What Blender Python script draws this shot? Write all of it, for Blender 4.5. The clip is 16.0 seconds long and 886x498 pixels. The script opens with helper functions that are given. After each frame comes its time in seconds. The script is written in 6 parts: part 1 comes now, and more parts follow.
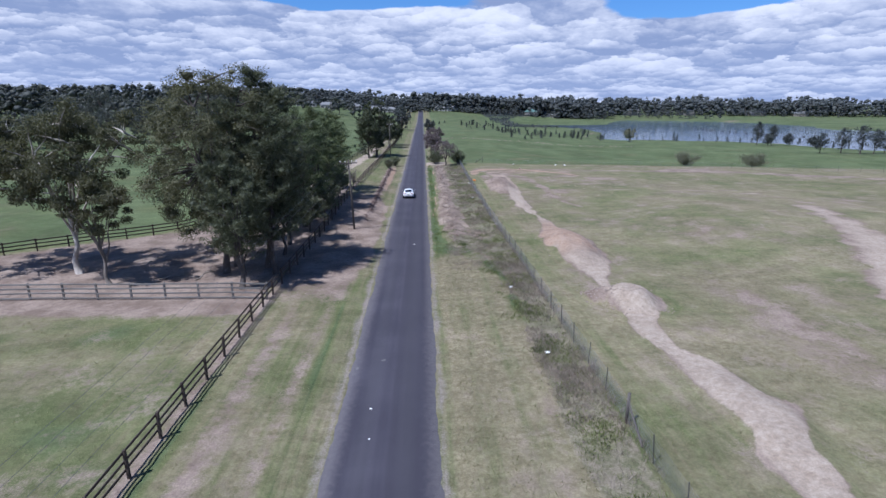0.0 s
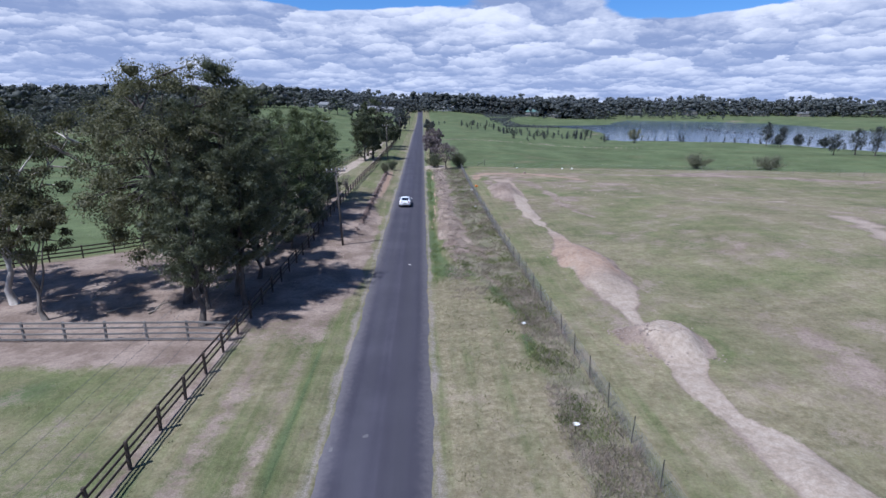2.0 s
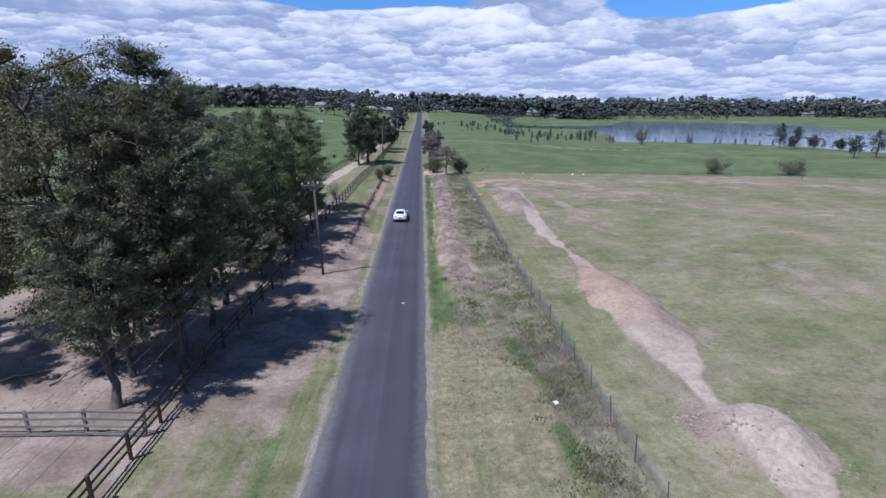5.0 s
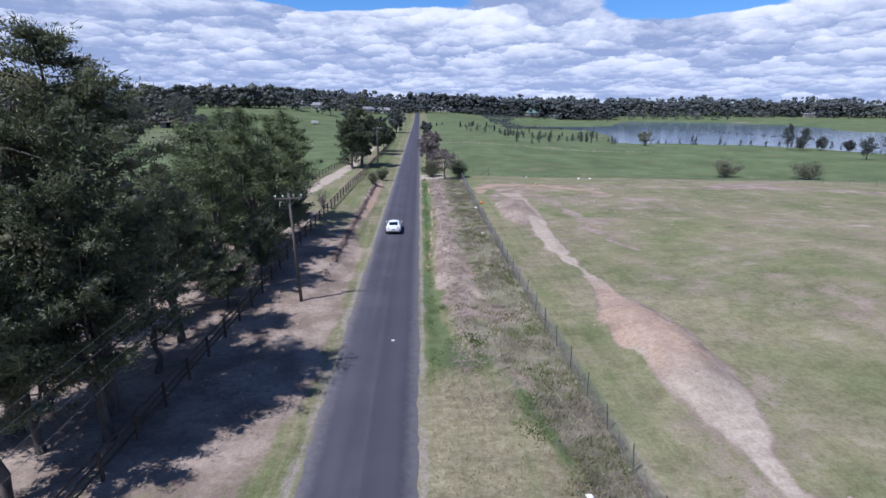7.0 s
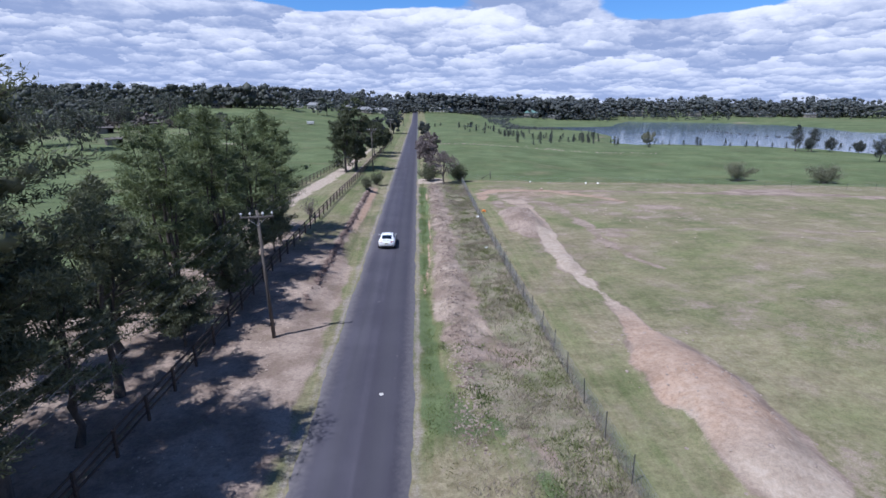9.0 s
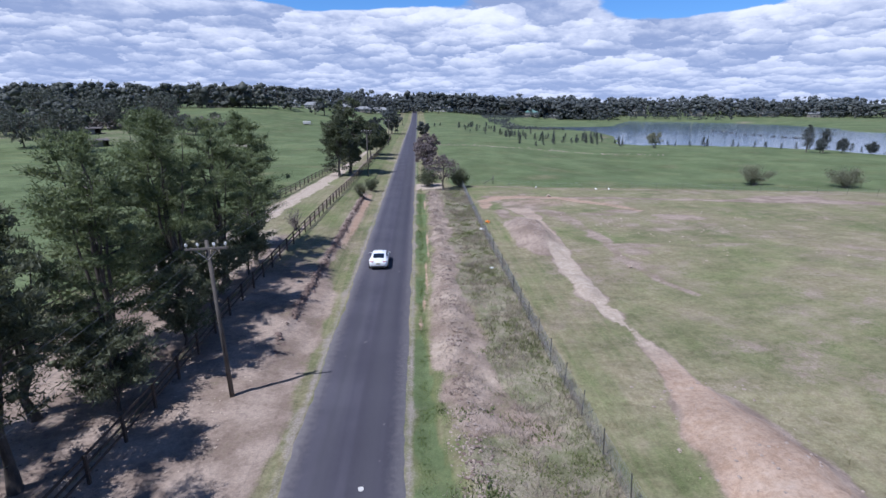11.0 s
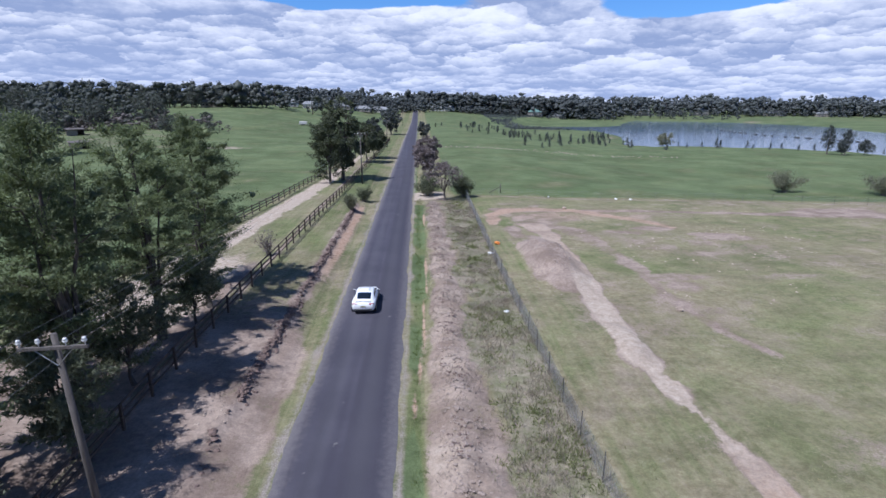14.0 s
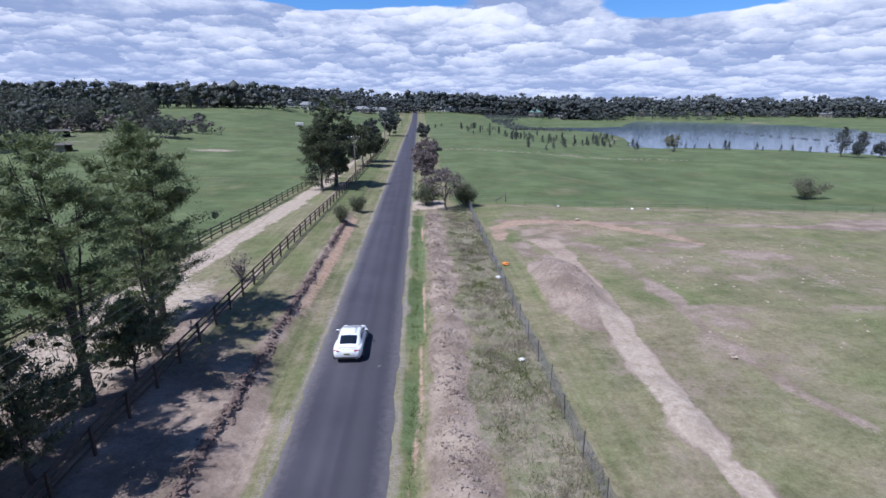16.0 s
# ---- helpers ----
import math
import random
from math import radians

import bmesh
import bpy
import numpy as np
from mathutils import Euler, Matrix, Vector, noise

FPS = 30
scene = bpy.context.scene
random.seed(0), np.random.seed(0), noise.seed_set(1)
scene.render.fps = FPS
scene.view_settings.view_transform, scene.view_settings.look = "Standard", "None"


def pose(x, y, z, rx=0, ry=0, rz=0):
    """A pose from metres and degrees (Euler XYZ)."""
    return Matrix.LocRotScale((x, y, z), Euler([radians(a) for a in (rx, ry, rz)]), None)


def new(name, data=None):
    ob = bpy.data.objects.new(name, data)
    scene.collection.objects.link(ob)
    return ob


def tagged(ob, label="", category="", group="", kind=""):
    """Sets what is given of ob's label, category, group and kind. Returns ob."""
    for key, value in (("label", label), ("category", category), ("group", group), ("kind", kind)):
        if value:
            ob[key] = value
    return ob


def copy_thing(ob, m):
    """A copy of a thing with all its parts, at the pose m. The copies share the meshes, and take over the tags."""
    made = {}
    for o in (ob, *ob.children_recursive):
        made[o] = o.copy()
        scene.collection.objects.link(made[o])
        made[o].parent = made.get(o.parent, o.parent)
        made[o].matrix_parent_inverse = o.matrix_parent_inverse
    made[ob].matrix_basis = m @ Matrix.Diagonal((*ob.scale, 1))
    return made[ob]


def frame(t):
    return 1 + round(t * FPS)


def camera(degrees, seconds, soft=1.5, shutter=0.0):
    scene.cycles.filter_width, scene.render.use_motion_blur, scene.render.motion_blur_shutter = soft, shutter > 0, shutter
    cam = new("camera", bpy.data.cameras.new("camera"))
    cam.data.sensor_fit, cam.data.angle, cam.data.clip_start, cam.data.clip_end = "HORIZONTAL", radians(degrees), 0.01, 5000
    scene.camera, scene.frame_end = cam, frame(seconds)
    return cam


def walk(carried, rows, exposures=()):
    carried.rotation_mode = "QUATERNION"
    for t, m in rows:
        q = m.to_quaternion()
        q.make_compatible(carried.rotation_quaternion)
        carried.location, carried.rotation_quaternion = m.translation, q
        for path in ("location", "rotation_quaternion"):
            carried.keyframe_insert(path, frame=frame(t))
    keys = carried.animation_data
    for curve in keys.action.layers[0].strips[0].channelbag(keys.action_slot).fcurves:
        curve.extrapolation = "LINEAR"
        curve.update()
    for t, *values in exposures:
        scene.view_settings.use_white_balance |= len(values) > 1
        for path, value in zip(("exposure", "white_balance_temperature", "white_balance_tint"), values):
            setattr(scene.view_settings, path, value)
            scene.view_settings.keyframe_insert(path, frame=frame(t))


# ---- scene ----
# Country road seen from a low aircraft. The road runs along +y, its middle at x = 0, its surface at z = 0.
cam = camera(80, 16.0)
PATH = [
    (0, 1.837, -0.132, 14.87, 74.496, 0, -2.162),
    (0.5, 1.909, 1.737, 14.877, 74.496, 0, -2.17),
    (1, 1.934, 3.656, 14.887, 74.488, 0, -2.183),
    (1.5, 2.042, 5.505, 14.894, 74.486, 0, -2.188),
    (2, 2.139, 7.272, 14.897, 74.487, 0, -2.176),
    (2.5, 2.175, 8.957, 14.896, 74.498, 0, -2.187),
    (3, 2.205, 10.582, 14.895, 74.499, 0, -2.195),
    (3.5, 2.23, 12.189, 14.891, 74.491, 0, -2.197),
    (4, 2.234, 13.9, 14.882, 74.493, 0, -2.215),
    (6.5, 2.647, 22.521, 14.716, 74.543, 0, -2.349),
    (7, 2.687, 24.135, 14.695, 74.564, 0, -2.42),
    (7.5, 2.728, 25.781, 14.673, 74.577, 0, -2.47),
    (8, 2.771, 27.435, 14.65, 74.571, 0, -2.5),
    (8.5, 2.83, 29.093, 14.635, 74.573, 0, -2.547),
    (9, 2.886, 30.733, 14.628, 74.577, 0, -2.604),
    (11.5, 3.277, 39.347, 14.726, 74.509, 0, -2.637),
    (12, 3.326, 41.014, 14.73, 74.495, 0, -2.61),
    (12.5, 3.43, 42.773, 14.737, 74.452, 0, -2.58),
    (13, 3.511, 44.515, 14.758, 74.425, 0, -2.529),
    (13.5, 3.601, 46.261, 14.782, 74.424, 0, -2.488),
    (14, 3.644, 47.977, 14.807, 74.442, 0, -2.498),
    (14.5, 3.65, 49.675, 14.83, 74.448, 0, -2.527),
    (15, 3.696, 51.509, 14.854, 74.463, 0, -2.54),
    (15.5, 3.787, 53.327, 14.879, 74.465, 0, -2.523),
    (16, 3.863, 55.152, 14.902, 74.468, 0, -2.507),
]
walk(cam, [(t, pose(x, y, z, rx, ry, rz)) for t, x, y, z, rx, ry, rz in PATH], [(0, 0.03, 5560, 14), (4, 0.07, 5560, 14), (7, 0.16, 5680, 14), (16, 0.16, 5680, 14)])

# ---- light ----
SUN_ELEV, SUN_TO = radians(59.5), Vector((0.82, 0.57, 0)).normalized()
sun = new("sun", bpy.data.lights.new("sun", "SUN"))
sun.data.energy, sun.data.angle, sun.data.color = 5.0, radians(0.53), (1.0, 0.965, 0.92)
sun_dir = Vector((SUN_TO.x * math.cos(SUN_ELEV), SUN_TO.y * math.cos(SUN_ELEV), -math.sin(SUN_ELEV)))
sun.matrix_world = Matrix.Translation((-60, -40, 90)) @ sun_dir.to_track_quat("-Z", "Y").to_matrix().to_4x4()


class Nodes:
    """Short calls for a node tree."""

    def __init__(self, tree):
        self.t = tree
        tree.nodes.clear()

    def n(self, kind, links=None, operation=""):
        node = self.t.nodes.new("ShaderNode" + kind)
        if operation:
            node.operation = operation
        for key, value in (links or {}).items():
            sock = node.inputs[key]
            if isinstance(value, bpy.types.NodeSocket):
                self.t.links.new(value, sock)
            else:
                sock.default_value = value
        return node

    def math(self, op, a, b=0.0, c=0.0, clamp=False):
        node = self.n("Math", {0: a, 1: b, 2: c}, op)
        node.use_clamp = clamp
        return node.outputs[0]

    def ramp(self, x, lo, hi, a=0.0, b=1.0):
        node = self.n("MapRange", {"Value": x, "From Min": lo, "From Max": hi, "To Min": a, "To Max": b})
        node.interpolation_type = "SMOOTHSTEP"
        return node.outputs[0]

    def mix(self, f, a, b, blend="MIX"):
        node = self.n("Mix")
        node.data_type, node.blend_type = "RGBA", blend
        if isinstance(f, bpy.types.NodeSocket):
            self.t.links.new(f, node.inputs[0])
        else:
            node.inputs[0].default_value = f
        for k, v in ((6, a), (7, b)):
            if isinstance(v, bpy.types.NodeSocket):
                self.t.links.new(v, node.inputs[k])
            else:
                node.inputs[k].default_value = (*v, 1) if len(v) == 3 else v
        return node.outputs[2]

    def noise(self, vec, scale, detail=4.0, rough=0.55, dist=0.0):
        return self.n("TexNoise", {"Vector": vec, "Scale": scale, "Detail": detail, "Roughness": rough, "Distortion": dist}).outputs[0]


world = bpy.data.worlds.new("sky")
scene.world = world
world.use_nodes = True
W = Nodes(world.node_tree)
sky = W.n("TexSky")
sky.sky_type, sky.sun_disc, sky.sun_elevation, sky.sun_rotation = "NISHITA", False, SUN_ELEV, math.atan2(-SUN_TO.x, -SUN_TO.y)
sky.air_density, sky.dust_density, sky.ozone_density = 1.0, 0.6, 1.4
blue = W.n("VectorMath", {0: sky.outputs[0], "Scale": 0.06}, operation="SCALE").outputs[0]
toward = W.n("TexCoord").outputs["Generated"]
sep = W.n("SeparateXYZ", {0: toward})
azim = W.math("ARCTAN2", sep.outputs[0], sep.outputs[1])
elev = W.math("MAXIMUM", sep.outputs[2], 0.0)


def heap(across, up, seed):
    """Heaped clouds: how thick they are, and how far above its own base each part stands."""
    at = W.n("CombineXYZ", {0: W.math("MULTIPLY", azim, across), 1: W.math("MULTIPLY", elev, up), 2: seed}).outputs[0]
    curl = W.n("VectorMath", {0: W.n("TexNoise", {"Vector": at, "Scale": 1.3, "Detail": 6.0, "Roughness": 0.66}).outputs[1], 1: (0.5, 0.5, 0.5)}, "SUBTRACT").outputs[0]
    at = W.n("VectorMath", {0: at, 1: W.n("VectorMath", {0: curl, 1: (1.35, 1.1, 0.0)}, "MULTIPLY").outputs[0]}, "ADD").outputs[0]
    cell = W.n("TexVoronoi", {"Vector": at, "Scale": 1.0})
    cell.feature = "SMOOTH_F1"
    cell.inputs["Smoothness"].default_value = 0.12
    rise = W.n("SeparateXYZ", {0: W.n("VectorMath", {0: at, 1: cell.outputs["Position"]}, "SUBTRACT").outputs[0]}).outputs[1]
    return W.math("SUBTRACT", 0.55, cell.outputs["Distance"]), rise


def banks(across, up, seed):
    """A bank of clouds in two sizes."""
    (ta, ra), (tb, rb_) = heap(across, up, seed), heap(across * 2.7, up * 2.5, seed + 3.3)
    return W.math("ADD", W.math("MULTIPLY", ta, 0.7), W.math("MULTIPLY", tb, 0.3)), W.math("ADD", W.math("MULTIPLY", ra, 0.52), W.math("MULTIPLY", rb_, 0.34))


def between(f, a, b):
    return W.math("ADD", W.math("MULTIPLY", a, W.math("SUBTRACT", 1.0, f)), W.math("MULTIPLY", b, f))


def spot(az, el, wa, we, amount):
    """A thicker or thinner part of the cloud deck."""
    a = W.math("DIVIDE", W.math("SUBTRACT", azim, az), wa)
    e = W.math("DIVIDE", W.math("SUBTRACT", elev, el), we)
    q = W.math("ADD", W.math("MULTIPLY", a, a), W.math("MULTIPLY", e, e))
    return W.math("MULTIPLY", W.math("EXPONENT", W.math("MULTIPLY", q, -1.0)), amount)


low, middle, high = banks(15.0, 48.0, 2.3), banks(8.0, 23.0, 7.9), banks(4.2, 11.5, 5.7)
first, second = W.ramp(elev, 0.028, 0.065), W.ramp(elev, 0.085, 0.140)
thick, rise = [between(second, between(first, a, b), c) for a, b, c in zip(low, middle, high)]
dens = W.math("ADD", 0.47, W.math("MULTIPLY", thick, 0.50))
for args in ((0.46, 0.154, 0.13, 0.024, -0.45), (-0.12, 0.170, 0.16, 0.017, -0.42), (-0.25, 0.177, 0.06, 0.010, -0.3), (0.22, 0.155, 0.10, 0.030, 0.15), (0.0, 0.145, 0.05, 0.025, 0.10), (0.66, 0.125, 0.14, 0.03, 0.10), (-0.45, 0.15, 0.35, 0.06, 0.08)):
    dens = W.math("ADD", dens, spot(*args))
dens = W.math("SUBTRACT", dens, W.ramp(sep.outputs[2], 0.19, 0.34, 0.0, 0.35))
cover = W.ramp(W.math("ADD", dens, W.ramp(sep.outputs[2], 0.09, 0.155, 0.16, 0.0)), 0.345, 0.405)
lit = W.math("ADD", rise, W.math("MULTIPLY", thick, 0.35))
lit = W.math("SUBTRACT", lit, spot(-0.50, 0.13, 0.30, 0.10, 0.12))
for args in ((-0.02, 0.150, 0.14, 0.016, 0.20), (0.58, 0.155, 0.12, 0.025, 0.22), (0.33, 0.135, 0.05, 0.012, 0.15), (0.22, 0.165, 0.10, 0.018, -0.30)):
    lit = W.math("ADD", lit, spot(*args))
grain = W.noise(W.n("CombineXYZ", {0: W.math("MULTIPLY", azim, 16.0), 1: W.math("MULTIPLY", elev, 38.0), 2: 4.4}).outputs[0], 1.6, 6.0, 0.62)
lit = W.math("ADD", lit, W.math("MULTIPLY", W.math("SUBTRACT", grain, 0.5), 0.75))
broad_ = W.noise(W.n("CombineXYZ", {0: W.math("MULTIPLY", azim, 3.2), 1: W.math("MULTIPLY", elev, 14.0), 2: 8.1}).outputs[0], 1.0, 2.0, 0.5)
lit = W.math("ADD", lit, W.math("MULTIPLY", W.math("SUBTRACT", broad_, 0.5), 0.55))
lit = W.ramp(lit, -0.34, 0.54)
cloud = W.mix(lit, (0.425, 0.52, 0.765), (1.26, 1.275, 1.35))
dim = W.ramp(sep.outputs[2], 0.25, 0.6, 1.0, 0.6)
haze = W.ramp(sep.outputs[2], 0.0, 0.13, 0.85, 0.0)
cloud = W.mix(W.math("MULTIPLY", haze, 0.40), cloud, (0.60, 0.72, 1.02))
clear = W.mix(haze, W.n("VectorMath", {0: W.n("VectorMath", {0: blue, 1: (1.25, 2.0, 3.0)}, "MULTIPLY").outputs[0], "Scale": dim}, "SCALE").outputs[0], (0.52, 0.66, 0.93))
W.n("OutputWorld", {0: W.n("Background", {0: W.mix(cover, clear, cloud), 1: 0.68}).outputs[0]})

# ---- materials ----


def material(name):
    m = bpy.data.materials.new(name)
    m.use_nodes = True
    return m, Nodes(m.node_tree)


def plain(name, dark, light, scale=3.0, rough=0.7, metal=0.0, bump=0.02, fine=30.0, stretch=(1, 1, 1), vary=0.25, coat=0.0, space="Object"):
    """A worn surface: two colours mixed by coarse and fine noise, each object slightly lighter or darker, with relief."""
    m, k = material(name)
    at = k.n("TexCoord").outputs[space]
    at = k.n("VectorMath", {0: at, 1: stretch}, operation="MULTIPLY").outputs[0]
    rnd = k.n("ObjectInfo").outputs["Random"]
    at = k.n("VectorMath", {0: at, 1: k.n("CombineXYZ", {0: k.math("MULTIPLY", rnd, 37.0)}).outputs[0]}, operation="ADD").outputs[0]
    a, b = k.noise(at, scale, 5.0), k.noise(at, fine, 3.0)
    f = k.math("ADD", k.math("MULTIPLY", a, 0.65), k.math("MULTIPLY", b, 0.35))
    col = k.mix(k.ramp(f, 0.3, 0.7), dark, light)
    col = k.n("HueSaturation", {"Color": col, "Value": k.math("ADD", 1 - vary / 2, k.math("MULTIPLY", rnd, vary))}).outputs[0]
    nrm = k.n("Bump", {"Height": f, "Strength": 0.6, "Distance": bump}).outputs[0]
    r = k.ramp(b, 0.2, 0.8, max(rough - 0.12, 0.02), min(rough + 0.12, 1.0))
    k.n("OutputMaterial", {0: k.n("BsdfPrincipled", {"Base Color": col, "Roughness": r, "Metallic": metal, "Normal": nrm, "Coat Weight": coat}).outputs[0]})
    return m


def leafy(name, dark, light, through_light=0.3, rough=0.6):
    """Foliage: every leaf spray its own tone, some light through."""
    m, k = material(name)
    rnd = k.n("NewGeometry").outputs["Random Per Island"]
    at = k.n("TexCoord").outputs["Object"]
    f = k.math("ADD", k.math("MULTIPLY", rnd, 0.34), k.math("ADD", 0.13, k.math("MULTIPLY", k.noise(at, 0.7, 2.0), 0.7)))
    col = k.mix(k.ramp(f, 0.3, 1.0), dark, light)
    tone = k.n("HueSaturation", {"Color": col, "Value": k.math("ADD", 0.85, k.math("MULTIPLY", k.n("ObjectInfo").outputs["Random"], 0.3))}).outputs[0]
    a = k.n("BsdfPrincipled", {"Base Color": tone, "Roughness": rough, "Specular IOR Level": 0.3}).outputs[0]
    b = k.n("BsdfTranslucent", {"Color": k.mix(0.5, tone, (light[0] * 1.1, light[1] * 1.2, light[2] * 0.6))}).outputs[0]
    k.n("OutputMaterial", {0: k.n("MixShader", {0: through_light, 1: a, 2: b}).outputs[0]})
    return m


BARK_GREY = plain("grey_bark", (0.10, 0.085, 0.07), (0.26, 0.23, 0.20), 4, 0.9, bump=0.03, stretch=(1, 1, 0.25))
BARK_PALE = plain("pale_gum_bark", (0.22, 0.19, 0.16), (0.52, 0.48, 0.43), 1.5, 0.8, bump=0.015, stretch=(1, 1, 0.3))
BARK_DARK = plain("dark_bark", (0.045, 0.038, 0.032), (0.12, 0.10, 0.085), 5, 0.95, bump=0.03, stretch=(1, 1, 0.25))
LEAF_GUM = leafy("gum_leaf", (0.066, 0.071, 0.042), (0.185, 0.180, 0.104), 0.30)
LEAF_SHE = leafy("she_oak_needles", (0.060, 0.070, 0.046), (0.190, 0.205, 0.130), 0.30)
LEAF_MID = leafy("roadside_leaf", (0.045, 0.057, 0.038), (0.125, 0.138, 0.080), 0.3)
LEAF_GREEN = leafy("fresh_green_leaf", (0.063, 0.085, 0.044), (0.210, 0.246, 0.122), 0.28)
# distance haze is painted into the next two leaf colours: greyer and bluer
LEAF_FAR_HAZED = leafy("hazed_woodland_leaf", (0.054, 0.064, 0.068), (0.112, 0.122, 0.114), 0.2)
LEAF_HILL_HAZED = leafy("hazed_hillside_leaf", (0.056, 0.066, 0.064), (0.125, 0.134, 0.114), 0.25)
LEAF_SCRUB = leafy("grey_scrub_twigs", (0.085, 0.076, 0.072), (0.18, 0.158, 0.146), 0.2)
LEAF_GREY = leafy("grey_green_scrub_leaf", (0.11, 0.115, 0.08), (0.27, 0.265, 0.19), 0.4)
LEAF_PURPLE = leafy("bare_purple_twigs", (0.10, 0.082, 0.085), (0.26, 0.21, 0.21), 0.2)
WEED_GREEN = leafy("green_weed", (0.130, 0.150, 0.062), (0.290, 0.305, 0.150), 0.42)
WEED_DRY = leafy("dry_weed_stalks", (0.21, 0.165, 0.135), (0.42, 0.36, 0.30), 0.3)
WEED_DEAD = leafy("dead_weed", (0.20, 0.158, 0.140), (0.40, 0.33, 0.29), 0.3)
WEED_DRAIN = leafy("lush_drain_grass", (0.085, 0.118, 0.040), (0.200, 0.245, 0.095), 0.4)
GRASS_TUFT = leafy("grass_tuft", (0.15, 0.155, 0.075), (0.27, 0.25, 0.145), 0.4)
RAIL_DARK = plain("dark_stained_timber", (0.030, 0.022, 0.018), (0.085, 0.062, 0.050), 2, 0.8, bump=0.006, stretch=(1, 6, 6))
RAIL_GREY = plain("weathered_grey_timber", (0.105, 0.096, 0.086), (0.27, 0.255, 0.235), 2, 0.9, bump=0.008, stretch=(1, 8, 8))
POLE_WOOD = plain("grey_pole_timber", (0.055, 0.047, 0.042), (0.130, 0.115, 0.104), 3, 0.9, bump=0.01, stretch=(5, 5, 0.4))
STEEL = plain("galvanised_steel", (0.25, 0.26, 0.26), (0.48, 0.49, 0.49), 6, 0.5, 0.7, 0.002)
STEEL_DARK = plain("dark_steel_picket", (0.06, 0.058, 0.055), (0.15, 0.14, 0.13), 6, 0.6, 0.4, 0.002)
WIRE = plain("dull_wire", (0.26, 0.265, 0.27), (0.46, 0.465, 0.47), 6, 0.5, 0.35, 0.001)
CERAMIC = plain("white_glazed_ceramic", (0.62, 0.62, 0.60), (0.82, 0.82, 0.80), 4, 0.2, bump=0.001)
CONDUCTOR = plain("dull_conductor", (0.09, 0.092, 0.095), (0.17, 0.172, 0.175), 6, 0.8, 0.2, 0.001)
CAR_PAINT = plain("white_car_paint", (0.78, 0.79, 0.80), (0.84, 0.85, 0.86), 0.8, 0.25, 0.0, 0.0, 8, vary=0.0, coat=0.8)
CAR_BLACK = plain("black_plastic_trim", (0.012, 0.012, 0.013), (0.03, 0.03, 0.032), 12, 0.5, bump=0.001)
CAR_GLASS = plain("dark_tinted_glass", (0.006, 0.008, 0.010), (0.012, 0.015, 0.018), 2, 0.08, bump=0.0, coat=1.0)
RUBBER = plain("tyre_rubber", (0.012, 0.012, 0.012), (0.03, 0.03, 0.03), 20, 0.85, bump=0.003)
ALLOY = plain("alloy_rim", (0.35, 0.36, 0.37), (0.55, 0.56, 0.57), 8, 0.3, 0.9, 0.001)
TAIL_RED = plain("red_lens", (0.30, 0.01, 0.012), (0.45, 0.02, 0.02), 6, 0.15, bump=0.0, coat=1.0)
LAMP_CLEAR = plain("clear_lens", (0.55, 0.56, 0.58), (0.75, 0.76, 0.78), 6, 0.1, bump=0.0, coat=1.0)
PLATE = plain("plate_yellow", (0.55, 0.50, 0.25), (0.62, 0.57, 0.30), 10, 0.5, bump=0.0)
HOUSE_WALL = plain("tan_house_wall", (0.22, 0.195, 0.17), (0.34, 0.31, 0.27), 1.2, 0.85)
HOUSE_WHITE = plain("off_white_wall", (0.42, 0.41, 0.38), (0.60, 0.58, 0.55), 1.2, 0.8)
ROOF_GREY = plain("grey_metal_roof", (0.16, 0.165, 0.17), (0.30, 0.305, 0.31), 1.5, 0.6, 0.2)
ROOF_DULL = plain("dull_iron_roof", (0.10, 0.095, 0.09), (0.20, 0.19, 0.18), 1.5, 0.85)
ROOF_TILE = plain("terracotta_roof", (0.20, 0.09, 0.06), (0.36, 0.17, 0.11), 1.5, 0.8)
ROOF_GREEN = plain("green_metal_roof", (0.12, 0.22, 0.20), (0.22, 0.36, 0.32), 1.5, 0.5, 0.2)
SHED_DARK = plain("dark_shed_cladding", (0.06, 0.052, 0.05), (0.14, 0.12, 0.11), 1.5, 0.8)
PANE = plain("window_pane", (0.02, 0.025, 0.03), (0.04, 0.05, 0.06), 2, 0.1, bump=0.0)
PLASTIC_WHITE = plain("white_plastic", (0.70, 0.70, 0.68), (0.85, 0.85, 0.83), 5, 0.5)
PLASTIC_ORANGE = plain("orange_plastic", (0.65, 0.20, 0.04), (0.80, 0.30, 0.07), 5, 0.5)
BUOY = plain("dark_float", (0.03, 0.03, 0.03), (0.07, 0.07, 0.07), 3, 0.6)
ROCK = plain("pale_rubble", (0.25, 0.19, 0.15), (0.50, 0.41, 0.33), 3, 0.95, bump=0.04)
# dark soil tone, used again for litter that deepens shade below the trees
CLOD_AND_SHADE_DARK = plain("dark_broken_soil_and_shade", (0.075, 0.050, 0.042), (0.19, 0.135, 0.115), 4, 0.95, bump=0.04)
CLOD = plain("turned_earth", (0.215, 0.168, 0.140), (0.40, 0.325, 0.275), 4, 0.95, bump=0.04)
ROT = plain("dead_branch", (0.14, 0.12, 0.10), (0.34, 0.31, 0.27), 3, 0.9, bump=0.02)

